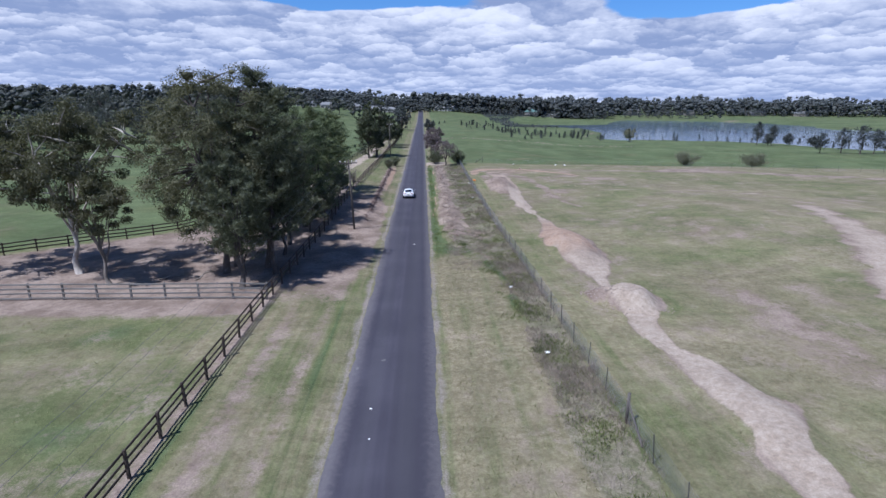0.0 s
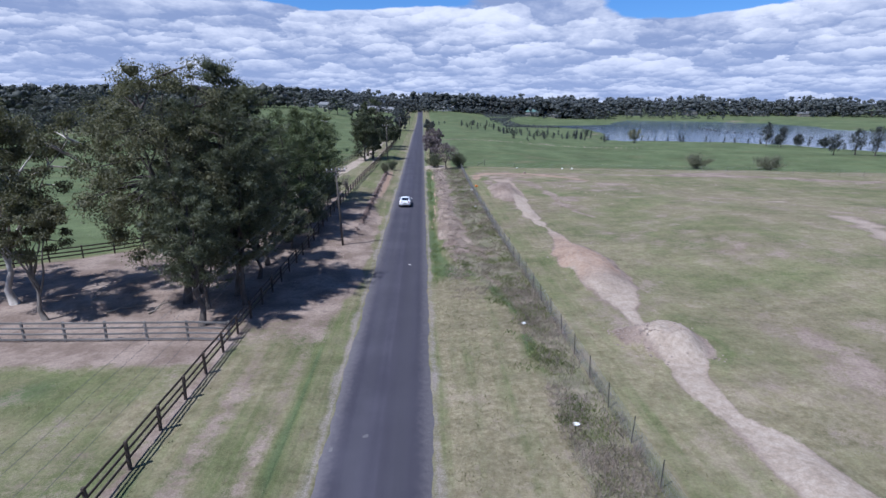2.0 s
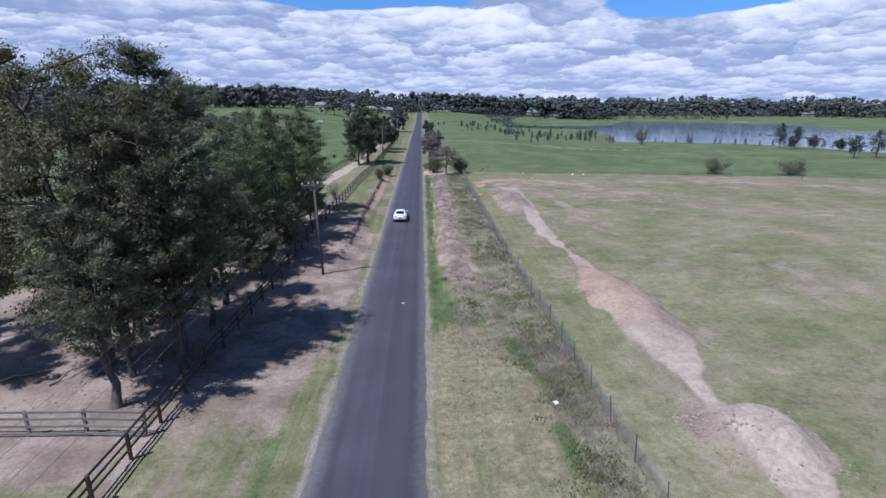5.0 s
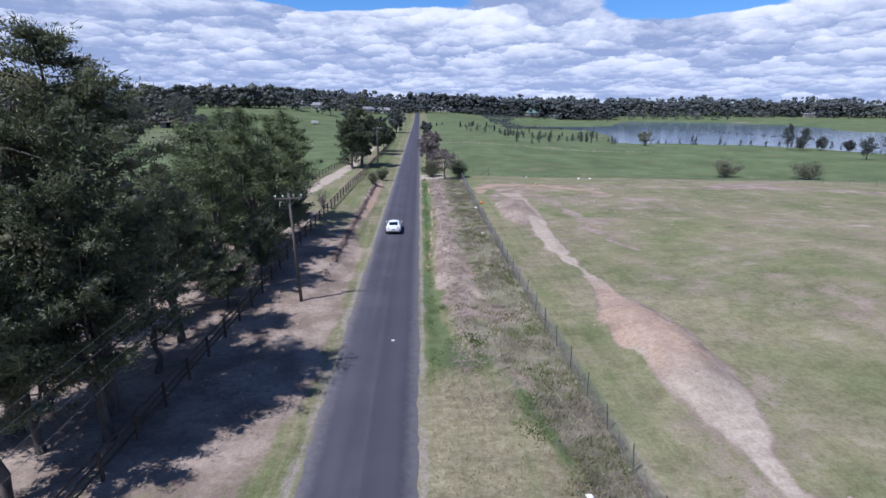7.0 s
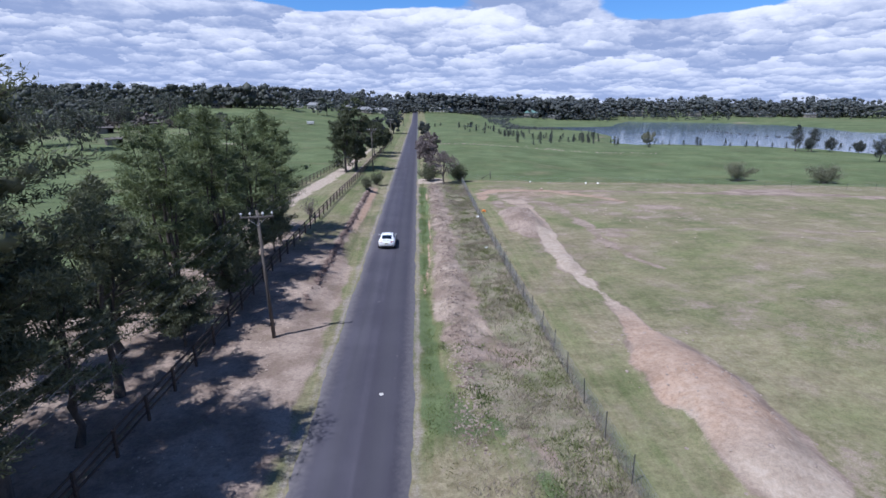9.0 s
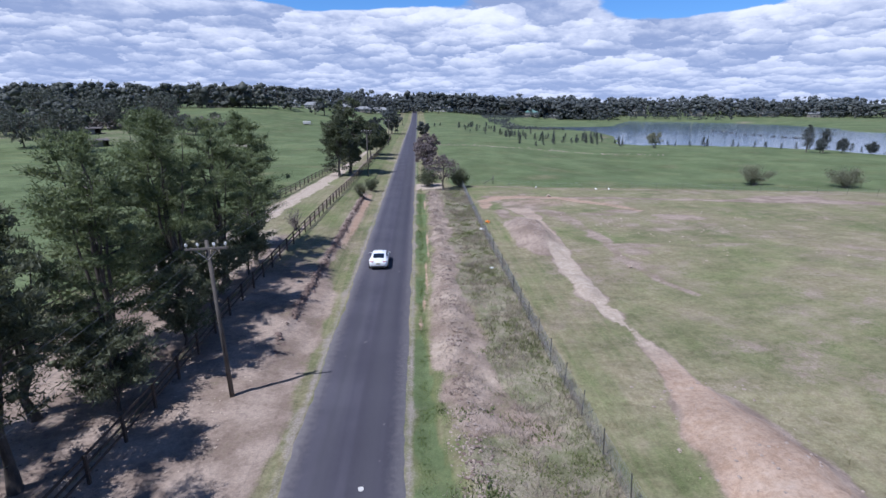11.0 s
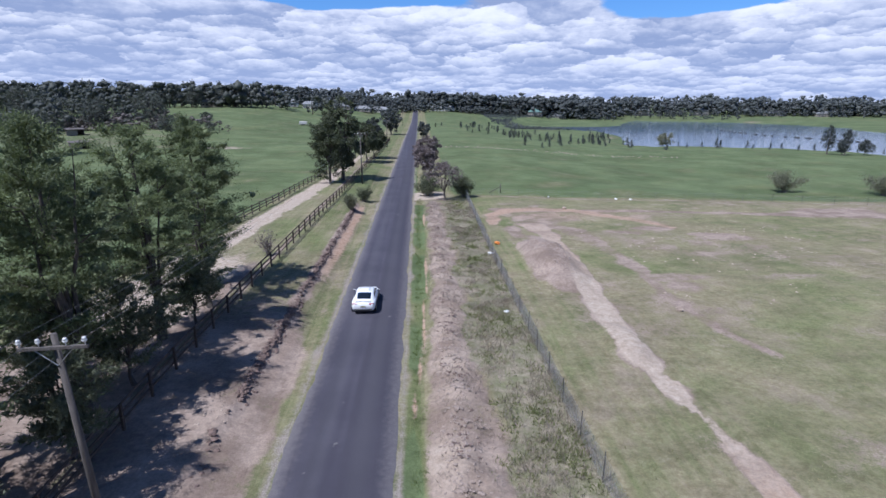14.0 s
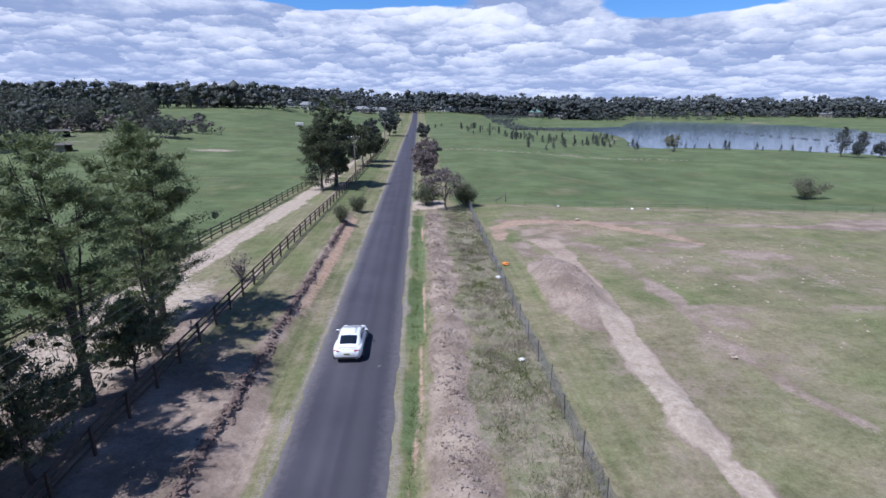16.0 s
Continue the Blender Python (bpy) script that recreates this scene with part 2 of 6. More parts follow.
# ---- ground ----
OUTER = [(-75, 27), (-40.2, 52), (-27.2, 61.6), (-22.6, 68.6), (-19.0, 106), (-17.8, 124), (-16.4, 145), (-14.5, 200), (-13.5, 330)]
TRACK = [(17.8, 8, 1.15), (17.6, 16.4, 1.1), (17.9, 19.5, 1.6), (18.4, 22.8, 2.2), (17.8, 25, 1.5), (17.9, 27.5, 1.3), (17, 29.3, 0.75), (16.9, 31, 1.1), (17, 33.4, 1.15), (17.5, 35.3, 1.6), (17.8, 37.2, 2.2), (17.3, 39, 1.7),
         (17.05, 40.6, 0.5), (17, 43, 0.7), (17.45, 45.2, 1.58), (17.55, 48, 2.42), (17.45, 53, 2.73), (17.35, 58, 2.62), (17.25, 60.8, 1.47), (17.35, 63, 1), (17.55, 66, 0.84), (17.4, 68, 0.5), (17.4, 69.7, 0.2), (17.0, 71.2, 0.6), (17.0, 73, 0.9),
         (16.8, 74.1, 0.5), (16.65, 75.5, 1.3), (16.6, 78, 1.2), (16.75, 80.8, 1.15), (17.0, 84.5, 1.15), (17.5, 89.5, 1.3), (18.0, 95, 1.2), (18.2, 102, 1.05), (18.2, 106, 1.3), (17.6, 111, 1.9)]
LOOP = [(40, 37, 3.2), (45, 44, 3.4), (49.5, 52, 3.1), (52, 58, 2.4), (55.2, 66.7, 1.7), (58, 75.5, 0.9), (57.5, 82, 0.6), (54, 88, 0.4)]
FAR_TRACK = [(14, 121, 1.2), (30, 119.5, 1.3), (46, 117.5, 0.9), (58, 115, 2.0), (70, 113, 1.8), (95, 102, 1.8), (130, 84, 1.8)]
SCRAPE = [(12.6, 112, 0.9), (13.4, 117.5, 1.2), (16, 120.6, 1.4), (19.7, 121.6, 1.3), (24.6, 120.5, 1.3), (28.2, 116.4, 1.2), (32, 112.4, 1.1), (34, 109, 0.7)]
STRAND = [(17.7, 112.7, 1.9), (21.9, 107.7, 1.8), (22.7, 101.7, 1.4), (23.3, 96.8, 1.1), (23.4, 92, 0.8), (22.9, 86.6, 0.9), (23.3, 83, 0.7), (23.6, 79.4, 0.8), (25.2, 76.2, 0.5)]
# bare patches of the right-hand field: x, y, half sizes, amount
PATCHES = [(19, 115.5, 7, 5.0, 0.62), (14.6, 108, 1.4, 5, 0.7), (26.9, 30, 3.0, 13, 0.60), (25.5, 88.3, 2.2, 1.8, 0.62), (37, 105.5, 4, 1.0, 0.7), (38.8, 99.8, 1.6, 2.2, 0.6), (31, 108.5, 4.5, 1.4, 0.75), (38, 103.5, 5, 1.3, 0.6), (33, 98, 5, 1.0, 0.55), (28, 100, 2.5, 1.2, 0.55), (41, 96, 6, 0.9, 0.5), (36, 90, 5, 1.2, 0.45), (27.5, 107, 3.5, 1.6, 0.7), (25.5, 90.5, 4, 1.6, 0.6), (24, 83, 3.2, 1.2, 0.5),
           (61, 117, 8, 4.2, 0.85), (38, 27, 8, 2.5, 0.4), (33, 45, 12, 2.0, 0.25), (29, 62, 7, 2, 0.25), (17.2, 72, 1.6, 1.3, 0.6),
           (15.4, 38.3, 1.3, 1.4, 0.75), (6.5, 24, 1.2, 9, 0.3)]
# built-up earth: x, y, half sizes, height
MOUNDS = [(17.6, 37.6, 2.7, 3.0, 1.1), (15.5, 38.4, 1.3, 1.5, 0.55), (17.35, 53.5, 3.1, 9.5, 0.95), (16.0, 96, 2.9, 9.5, 1.35), (18.2, 22, 2.4, 6.0, 0.45), (16.4, 78, 1.6, 4.0, 0.35)]


def sm(a, b, x):
    t = np.clip((x - a) / (b - a), 0, 1)
    return t * t * (3 - 2 * t)


def wob(x, y, s, seed=0.0):
    """Cheap smooth unevenness between about -1 and 1."""
    x, y = x / s + seed * 3.1, y / s - seed * 1.7
    return (np.sin(x * 1.3 + 1.9 * np.sin(y * 0.9 + seed)) + np.sin(y * 1.7 + 1.3 * np.sin(x * 1.1 + 2 * seed)) + np.sin((x + y) * 0.8 + 1.1 * np.sin((x - y) * 1.3))) / 3


def along(x, y, line):
    """Nearness to a line of points with half widths: 1 in the middle, 0 at the edge and beyond (negative)."""
    best = np.full(np.shape(x), -9.0)
    for (x0, y0, w0), (x1, y1, w1) in zip(line, line[1:]):
        dx, dy = x1 - x0, y1 - y0
        t = np.clip(((x - x0) * dx + (y - y0) * dy) / (dx * dx + dy * dy), 0, 1)
        best = np.maximum(best, 1 - np.hypot(x - x0 - t * dx, y - y0 - t * dy) / (w0 + t * (w1 - w0)))
    return best


def blob(x, y, cx, cy, rx, ry):
    return np.hypot((x - cx) / rx, (y - cy) / ry)


SHORE = [(96, 310), (102, 301), (109, 292), (128, 292), (150, 292), (168, 280), (178, 267), (185, 250), (191, 227), (230, 205), (330, 215), (352, 300), (356, 388), (343, 429), (354, 480), (353, 545), (341, 587), (311, 618), (273, 668), (214, 690), (161, 674), (115, 610), (84, 534), (96, 472), (114, 455), (128, 431), (124, 381), (109, 330)]


def lake_ring(x, y):
    """1 on the shore of the lake, less over the water, more on land: 1 for every 60 m."""
    x, y = np.asarray(x, float), np.asarray(y, float)
    far, inside = np.full(x.shape, 1e9), np.zeros(x.shape, bool)
    for (x0, y0), (x1, y1) in zip(SHORE, SHORE[1:] + SHORE[:1]):
        dx, dy = x1 - x0, y1 - y0
        t = np.clip(((x - x0) * dx + (y - y0) * dy) / (dx * dx + dy * dy), 0, 1)
        far = np.minimum(far, np.hypot(x - x0 - t * dx, y - y0 - t * dy))
        inside ^= ((y0 > y) != (y1 > y)) & (x < x0 + (y - y0) / (dy if dy else 1e-9) * dx)
    return 1 + np.where(inside, -far, far) / 60 + 0.03 * wob(x, y, 9, 2)


def outer_side(x, y):
    """Positive on the far side of the outer paddock fence."""
    fx = np.interp(y, [p[1] for p in OUTER], [p[0] for p in OUTER])
    return fx - x


def height(x, y):
    x, y = np.asarray(x, float), np.asarray(y, float)
    z = 0.12 * sm(2.8, 9, np.abs(x)) - 0.05 * (np.abs(x) < 3.4)
    cut = sm(58, 76, y) * (1 - 0.5 * sm(112, 135, y)) * (1 - sm(150, 190, y))
    z = z + cut * ((0.22 * sm(-4.2, -5.3, x) + 0.36 * sm(-5.3 - 0.12 * wob(x, y, 0.9, 8), -5.65 - 0.12 * wob(x, y, 0.9, 8), x)) - 0.16 * np.exp(-((x + 3.9) / 0.5) ** 2))
    z = z + cut * sm(-5.2, -5.7, x) * 0.10 * wob(x, y, 0.45) * np.exp(-((x + 5.6) / 0.5) ** 2)
    spoil = sm(50, 60, y) * (1 - sm(122, 130, y))
    z = z + spoil * (0.42 * np.exp(-((x - 5.45) / 1.0) ** 2) * (1 + 0.25 * wob(x, y, 1.3, 1)) + 0.09 * np.sin(6.6 * y + 2.2 * wob(x, y, 2.0, 6) + 1.5 * x) * np.exp(-((x - 5.45) / 0.9) ** 2) - 0.18 * np.exp(-((x - 3.6) / 0.5) ** 2) + 0.15 * wob(x, y, 0.42, 3) * sm(4.3, 5, x) * (1 - sm(7, 10.5, x)) + 0.08 * wob(x, y, 0.8, 5) * sm(4.3, 5, x) * (1 - sm(7, 8, x)))
    for cx, cy, rx, ry, h in MOUNDS:
        r = blob(x, y, cx, cy, rx, ry) + 0.10 * wob(x, y, 1.1, cx)
        z = z + h * (1 - sm(0.25, 1.0, r)) * (1 + 0.10 * wob(x, y, 0.8, cy))
    far = sm(9, 14, np.abs(x))
    z = z + far * (0.10 * wob(x, y, 7) + 0.03 * wob(x, y, 1.6, 1))
    z = z + sm(25, 40, x) * 0.9 * np.exp(-(blob(x, y, 44, 62, 20, 24)) ** 2)
    z = z + 12 * sm(125, 430, y) * sm(-8, -110, x) * (1 - 0.35 * sm(500, 900, y)) + 6 * sm(430, 660, y) * (1 - sm(40, 300, x)) + 2.0 * sm(560, 900, y) * sm(40, 300, x)
    e = lake_ring(x, y)
    z = z - 3.3 * sm(126, 156, y + 0.25 * (x - 60)) * sm(14, 74, x) * (1 - sm(640, 760, y))
    z = z - (1.7 * (1 - sm(1.02, 2.2, e)) + 2.4 * (1 - sm(0.80, 1.03, e))) * sm(20, 60, x)
    z = z + 1.6 * np.exp(-blob(x, y, 50, 262, 34, 34) ** 2)
    return z + 0.35 * wob(x, y, 40, 5) * sm(90, 240, y) * sm(10, 30, np.abs(x))


def gz(x, y):
    return float(height(np.array([x]), np.array([y]))[0])


# where the rank weeds begin beside the mown verge: y and x
WEED_EDGE = ([0, 30, 42, 49, 55, 60, 70, 78, 88, 200], [8.6, 8.5, 8.8, 7.3, 4.9, 4.1, 3.7, 4.0, 4.4, 4.6])


def coverage(x, y):
    """What grows or lies on the ground: (earth, green, rank) and (gravel, clay, sand)."""
    n1, n2 = wob(x, y, 1.2, 4), wob(x, y, 4.0, 7)
    ax = np.abs(x)
    left, right = x < 0, x > 0
    lot = left * sm(-10.6, -11.2, x) * sm(34.6, 37.4, y + 1.2 * n2 + 0.5 * n1) * (1 - sm(-1.0, 0.6, outer_side(x, y) + 0.4 * n1))
    lot = lot * (1 - 0.25 * sm(0.2, 0.9, n2))
    earth = lot * 0.95 * (1 - 0.85 * sm(90, 104, y) * sm(-13.2, -11.8, x - 0.3 * n1))
    sand = lot * sm(72, 92, y) * (1 - sm(195, 225, y)) * sm(-11.6, -13.0, x - 0.35 * n1)
    lane = np.exp(-((outer_side(x, y) + 2.5 + 0.3 * n1) / 1.6) ** 4)
    ruts = 0.62 + 0.38 * np.sin(outer_side(x, y) * 2.6 + 0.8 * n2)
    far_lane = sm(88, 104, y)
    earth = earth * (1 - far_lane * (1 - np.maximum(lane, 0.16 * ruts)))
    sand = 1.3 * sand * (1 - far_lane * (1 - lane))
    verge = left * (1 - sm(-5.2 + 1.5 * sm(42, 50, y) * (1 - sm(74, 84, y)), -3.4 + 0.6 * sm(42, 50, y) * (1 - sm(74, 84, y)), x + 0.25 * n1)) * (1 - lot) * sm(-11.4, -10.4, x)
    earth = np.maximum(earth, verge * sm(34, 44, y + 2 * n2) * (1 - sm(78, 95, y)) * 0.78)
    earth = np.maximum(earth, verge * (0.34 + 0.24 * np.sin(x * 2.2 + 0.5 * n2)) * (1 - sm(34, 44, y)) * (1 - 0.9 * np.exp(-((x + 4.3) / 0.6) ** 2)) * (1 - 0.9 * np.exp(-((x + 9.6) / 0.6) ** 2)))
    fence_line = np.exp(-((x + 10.3) / 0.35) ** 2) * (y < 200)
    earth = np.maximum(earth, fence_line * 0.8)
    cut = sm(58, 76, y) * (1 - sm(118, 135, y))
    earth = np.maximum(earth, 0.42 * cut * np.exp(-((x + 3.6) / 0.9) ** 2) * (0.8 + 0.4 * n2))
    clay = cut * (0.3 + 0.7 * sm(86, 102, y)) * np.exp(-((x + 4.75 + 0.12 * n1) / 0.55) ** 2)
    earth = np.maximum(earth, cut * np.exp(-((x + 5.5 + 0.15 * n1) / 0.6) ** 2))
    gravel = 0.74 * sm(2.3, 2.5, ax) * (1 - sm(2.6, 3.2 - 0.15 * right, ax + 0.2 * n1)) * (0.85 + 0.15 * n2)
    weedy = np.interp(y, WEED_EDGE[0], WEED_EDGE[1])
    spoil = right * sm(-0.3, 0.5, x - weedy + 0.3 * n1) * sm(44, 50, y) * (1 - sm(124, 131, y))
    verge_dip = right * sm(47, 53, y + 1.5 * n2) * (1 - sm(124, 131, y))
    broad = 2.2 * (1 - sm(60, 72, y)) * (0.3 + 1.2 * wob(x, y, 2.6, 4))
    soil = spoil * (1 - sm(6.3, 7.4, x + 0.5 * n2 + 0.4 * n1 - broad)) * (1 - 0.75 * (1 - sm(0.3, 1.2, x - weedy)) * (1 - sm(56, 64, y)))
    earth = np.maximum(earth, soil * (0.80 + 0.16 * n1))
    heaped = soil * sm(56, 64, y)
    earth = np.maximum(earth, right * (y < 46) * 0.55 * np.exp(-((x - np.interp(y, [10, 17, 22, 31, 44], [7.2, 7.6, 8.0, 8.6, 9.0])) / 0.55) ** 2) * (0.7 + 0.5 * n1))
    rank = right * np.maximum(spoil * sm(6.3, 7.6, x + 0.7 * n2 + 0.5 * n1), sm(-0.2, 0.7, x - weedy + 0.4 * n2) * (y < 58)) * (1 - sm(10.9, 11.5, x)) * (y < 134)
    track = np.maximum(sm(0.0, 0.30, along(x, y, TRACK) + 0.22 * n1), np.maximum(1.05 * sm(0.0, 0.4, along(x, y, LOOP) + 0.25 * n1), 0.9 * sm(0.0, 0.5, along(x, y, FAR_TRACK) + 0.3 * n1)))
    clay = np.maximum(clay, 0.62 * sm(0.0, 0.3, along(x, y, TRACK) + 0.2 * n1) * (sm(46, 52, y) * (1 - sm(62, 72, y)) + 0.6 * sm(88, 94, y)))
    clay = np.maximum(clay, 0.5 * np.exp(-blob(x, y, 25, 117, 11, 4) ** 2))
    track = track * (1 - 0.38 * np.exp(-((y - 69.3) / 2.4) ** 2) * (x < 25))
    scrape, strand = sm(-0.35, 0.45, along(x, y, SCRAPE) + 0.3 * n1), sm(-0.45, 0.6, along(x, y, STRAND) + 0.35 * n1 + 0.2 * n2)
    track = np.maximum(track, np.maximum(0.72 * scrape, 0.66 * strand))
    clay = np.maximum(clay, 0.6 * scrape)
    earth = np.maximum(earth, track)
    for cx, cy, rx, ry, a in PATCHES:
        earth = np.maximum(earth, a * (1 - sm(0.45, 1.15, blob(x, y, cx, cy, rx, ry) + 0.22 * n1 + 0.12 * n2)))
    for cx, cy, rx, ry, h in MOUNDS[:4]:
        earth = np.maximum(earth, 0.9 * (1 - sm(0.82, 1.10, blob(x, y, cx, cy, rx, ry) + 0.12 * n1)) * (x > cx - (0.92 if cy > 90 else 0.6) * rx))
    seam = right * np.exp(-((y - np.interp(x, [11, 25, 44.5, 62.7, 95, 150], [133.5, 130.4, 127, 124, 113, 95]) + 0.5 + 0.3 * n1) / 0.7) ** 2) * sm(11, 12, x)
    earth = np.maximum(earth, 0.6 * seam)
    worn = right * sm(12, 16, x) * (1 - sm(124, 132, y))
    earth = np.maximum(earth, worn * (0.27 + 0.22 * wob(x, y, 5.5, 6) + 0.16 * n1))
    drive = right * sm(129, 130.5, y + 0.4 * n1) * (1 - sm(136, 138, y)) * sm(2.4, 2.9, x) * (1 - sm(6.5, 8.5, x))
    sand = np.maximum(sand, drive)
    earth = np.maximum(earth, drive)
    sand = np.maximum(sand, 0.72 * np.maximum(sm(0.0, 0.3, along(x, y, TRACK)), sm(0.0, 0.5, along(x, y, LOOP))) * (1 - clay))
    sand = np.maximum(sand, 0.50 * heaped * (0.7 + 0.5 * wob(x, y, 1.1, 5)))
    shore = sm(20, 60, x) * np.exp(-((lake_ring(x, y) - 1.04) / 0.035) ** 2)
    earth = np.maximum(earth, 0.6 * shore)
    old_wall = right * np.exp(-((y - 228 + 0.06 * x - 2 * n2) / 2.2) ** 2) * (1 - sm(70, 95, x)) * sm(8, 12, x)
    earth = np.maximum(earth, old_wall * 0.45)
    bare = left * np.exp(-blob(x, y, -56, 211.5, 9, 3.0) ** 2)
    sand, earth = np.maximum(sand, bare), np.maximum(earth, bare)
    scrub = left * sm(-60, -85, x) * sm(196, 212, y + 0.25 * x + 25) * (1 - sm(262, 290, y))
    earth = np.maximum(earth, 0.55 * scrub * (0.6 + 0.4 * n2))
    # how green the grass is
    green = 0.49 + 0.16 * n2 - 0.10 * right * sm(11, 14, x) * (0.6 + 0.4 * wob(x, y, 9, 3))
    meadow = np.maximum(right * sm(130, 135, y + 0.15 * (x - 11)), left * sm(0.3, 1.5, outer_side(x, y)))
    green = np.maximum(green, meadow * (0.86 + 0.10 * n2))
    drain = verge_dip * sm(2.75, 3.0, x + 0.12 * n1) * (1 - sm(-0.35, 0.1, x - weedy + 0.2 * n1))
    green = np.maximum(green, drain * (0.92 + 0.25 * n2 + 0.2 * n1))
    green = np.maximum(green, 0.40 * verge_dip * (x < 3.7))
    clay = np.maximum(clay, 0.9 * verge_dip * np.exp(-((x - weedy + 0.35 - 0.15 * n2) / 0.14) ** 2) * sm(-0.3, 0.25, wob(x, y, 6, 2)) * sm(58, 66, y))
    earth = np.maximum(earth, clay * 0.9)
    mown = right * sm(2.9, 3.3, x) * (1 - sm(8.4, 9.6, x)) * (1 - spoil) * (1 - verge_dip)
    green = green * (1 - 0.45 * mown) + 0.10 * mown * np.sin(x * 3.0)
    lip = (0.25 + 0.75 * sm(-0.15, 0.35, wob(x, y, 1.5, 3) + 0.4 * n1)) * np.exp(-((x - weedy - 0.3 - 0.4 * n2) / 0.75) ** 2) * right * sm(24, 38, y) * (1 - sm(57, 62, y))
    green, rank, earth = np.maximum(green, 1.0 * lip), rank * (1 - 0.8 * lip), earth * (1 - 0.8 * lip)
    green = np.maximum(green, 0.85 * left * np.exp(-((x + 4.3 + 0.2 * n2) / 0.55) ** 2) * (1 - sm(36, 44, y)) * (0.95 + 0.3 * n2))
    green = np.maximum(green, 0.9 * left * np.exp(-((x + 9.6 + 0.2 * n2) / 0.5) ** 2) * (1 - sm(24, 34, y)))
    green = np.maximum(green, 0.35 * cut * np.exp(-((x + 3.6) / 0.5) ** 2))
    green = np.maximum(green, 0.75 * left * sm(100, 120, y) * sm(-11, -8.5, x) * (1 - sm(-5.4, -4.8, x)))
    green = np.maximum(green, 0.62 * right * sm(11.4, 11.9, x) * (1 - sm(13.2, 14.6, x + 0.5 * n2)) * (0.7 + 0.3 * wob(x * 4, y * 0.4, 1.2, 3)))
    pad = left * (1 - sm(33.5, 37.5, y + 1.2 * n2)) * sm(-10.4, -10.9, x)
    green = green * (1 - pad) + pad * (0.70 + 0.22 * n2 + 0.12 * n1)
    earth = np.maximum(earth, pad * (0.30 + 0.2 * wob(x, y, 3.1, 2) + 0.14 * n1))
    green = np.maximum(green, 0.8 * np.exp(-((along(x, y, TRACK) + 0.45) / 0.35) ** 2) * (0.5 + 0.5 * n2))
    # darker band: reeds, with cloud shade on the meadow put into the colour
    reeds_and_shade = sm(30, 60, x) * sm(405, 440, y) * (1 - sm(600, 640, y)) * (1 - sm(1.2, 1.7, lake_ring(x, y)))
    green = np.maximum(green, 1.2 * reeds_and_shade)
    for cx, cy, rx, ry in ((20.8, 94, 1.5, 9), (21.6, 101, 1.6, 3), (24.5, 24, 2.5, 9), (13.3, 95, 1.0, 9), (20.5, 70, 2, 8), (14.2, 56, 1.5, 7)):
        lift = 0.95 * np.exp(-(blob(x, y, cx, cy, rx, ry) + 0.35 * n1 + 0.35 * n2 + 0.3 * wob(x, y, 2.1, 2)) ** 2) * (0.6 + 0.4 * n2)
        green = np.maximum(green, (0.85 + 0.2 * n1) * lift)
        earth = earth * (1 - 0.7 * lift * (along(x, y, TRACK) < 0))
    return np.stack([earth, green, rank], -1), np.stack([gravel, clay, sand], -1)


def steps(core0, core1, fine, end0, end1, grow=1.09):
    """Grid lines: close in the core, wider and wider towards the ends."""
    mid = list(np.arange(core0, core1 + 1e-6, fine))
    lo, hi, s = [], [], fine
    v = core0
    while v > end0:
        s *= grow
        v -= s
        lo.append(v)
    v, s = core1, fine
    while v < end1:
        s *= grow
        v += s
        hi.append(v)
    return np.array(lo[::-1] + mid + hi)


GX, GY = steps(-20, 30, 0.28, -3200, 3200, 1.085), steps(14, 130, 0.34, -160, 4200, 1.075)
XX, YY = np.meshgrid(GX, GY)
ZZ = height(XX, YY)
rng = np.random.default_rng(5)
ZZ = ZZ + rng.normal(0, 0.012, ZZ.shape) * (np.abs(XX) > 3.2) * (np.abs(XX) < 60)
me = bpy.data.meshes.new("ground")
nx, ny = len(GX), len(GY)
me.vertices.add(nx * ny)
me.vertices.foreach_set("co", np.stack([XX, YY, ZZ], -1).astype(np.float32).ravel())
idx = np.arange(nx * ny).reshape(ny, nx)
quads = np.stack([idx[:-1, :-1], idx[:-1, 1:], idx[1:, 1:], idx[1:, :-1]], -1).reshape(-1, 4)
me.loops.add(quads.size)
me.loops.foreach_set("vertex_index", quads.ravel().astype(np.int32))
me.polygons.add(len(quads))
me.polygons.foreach_set("loop_start", np.arange(0, quads.size, 4, dtype=np.int32))
me.polygons.foreach_set("use_smooth", np.ones(len(quads), bool))
me.update(calc_edges=True)
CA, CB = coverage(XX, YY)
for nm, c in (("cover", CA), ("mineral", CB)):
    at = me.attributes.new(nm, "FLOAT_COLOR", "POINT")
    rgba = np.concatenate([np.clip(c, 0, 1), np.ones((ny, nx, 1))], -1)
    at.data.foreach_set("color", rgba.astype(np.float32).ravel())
ground = tagged(new("ground", me), "grass paddocks with bare earth tracks and dirt jumps", "ground", kind="structure")

m, k = material("ground_cover")
pos = k.n("NewGeometry").outputs["Position"]
cv, mn = k.n("Attribute"), k.n("Attribute")
cv.attribute_name, mn.attribute_name = "cover", "mineral"
c3, m3 = k.n("SeparateColor", {0: cv.outputs[0]}).outputs, k.n("SeparateColor", {0: mn.outputs[0]}).outputs
wide, mid_, fine_, tiny = k.noise(pos, 0.045, 3.0), k.noise(pos, 0.35, 4.0, 0.6), k.noise(pos, 2.2, 4.0, 0.65), k.noise(pos, 14.0, 3.0, 0.7)
stripe = k.noise(k.n("VectorMath", {0: pos, 1: (1.0, 0.04, 1.0)}, "MULTIPLY").outputs[0], 2.2, 3.0, 0.6)
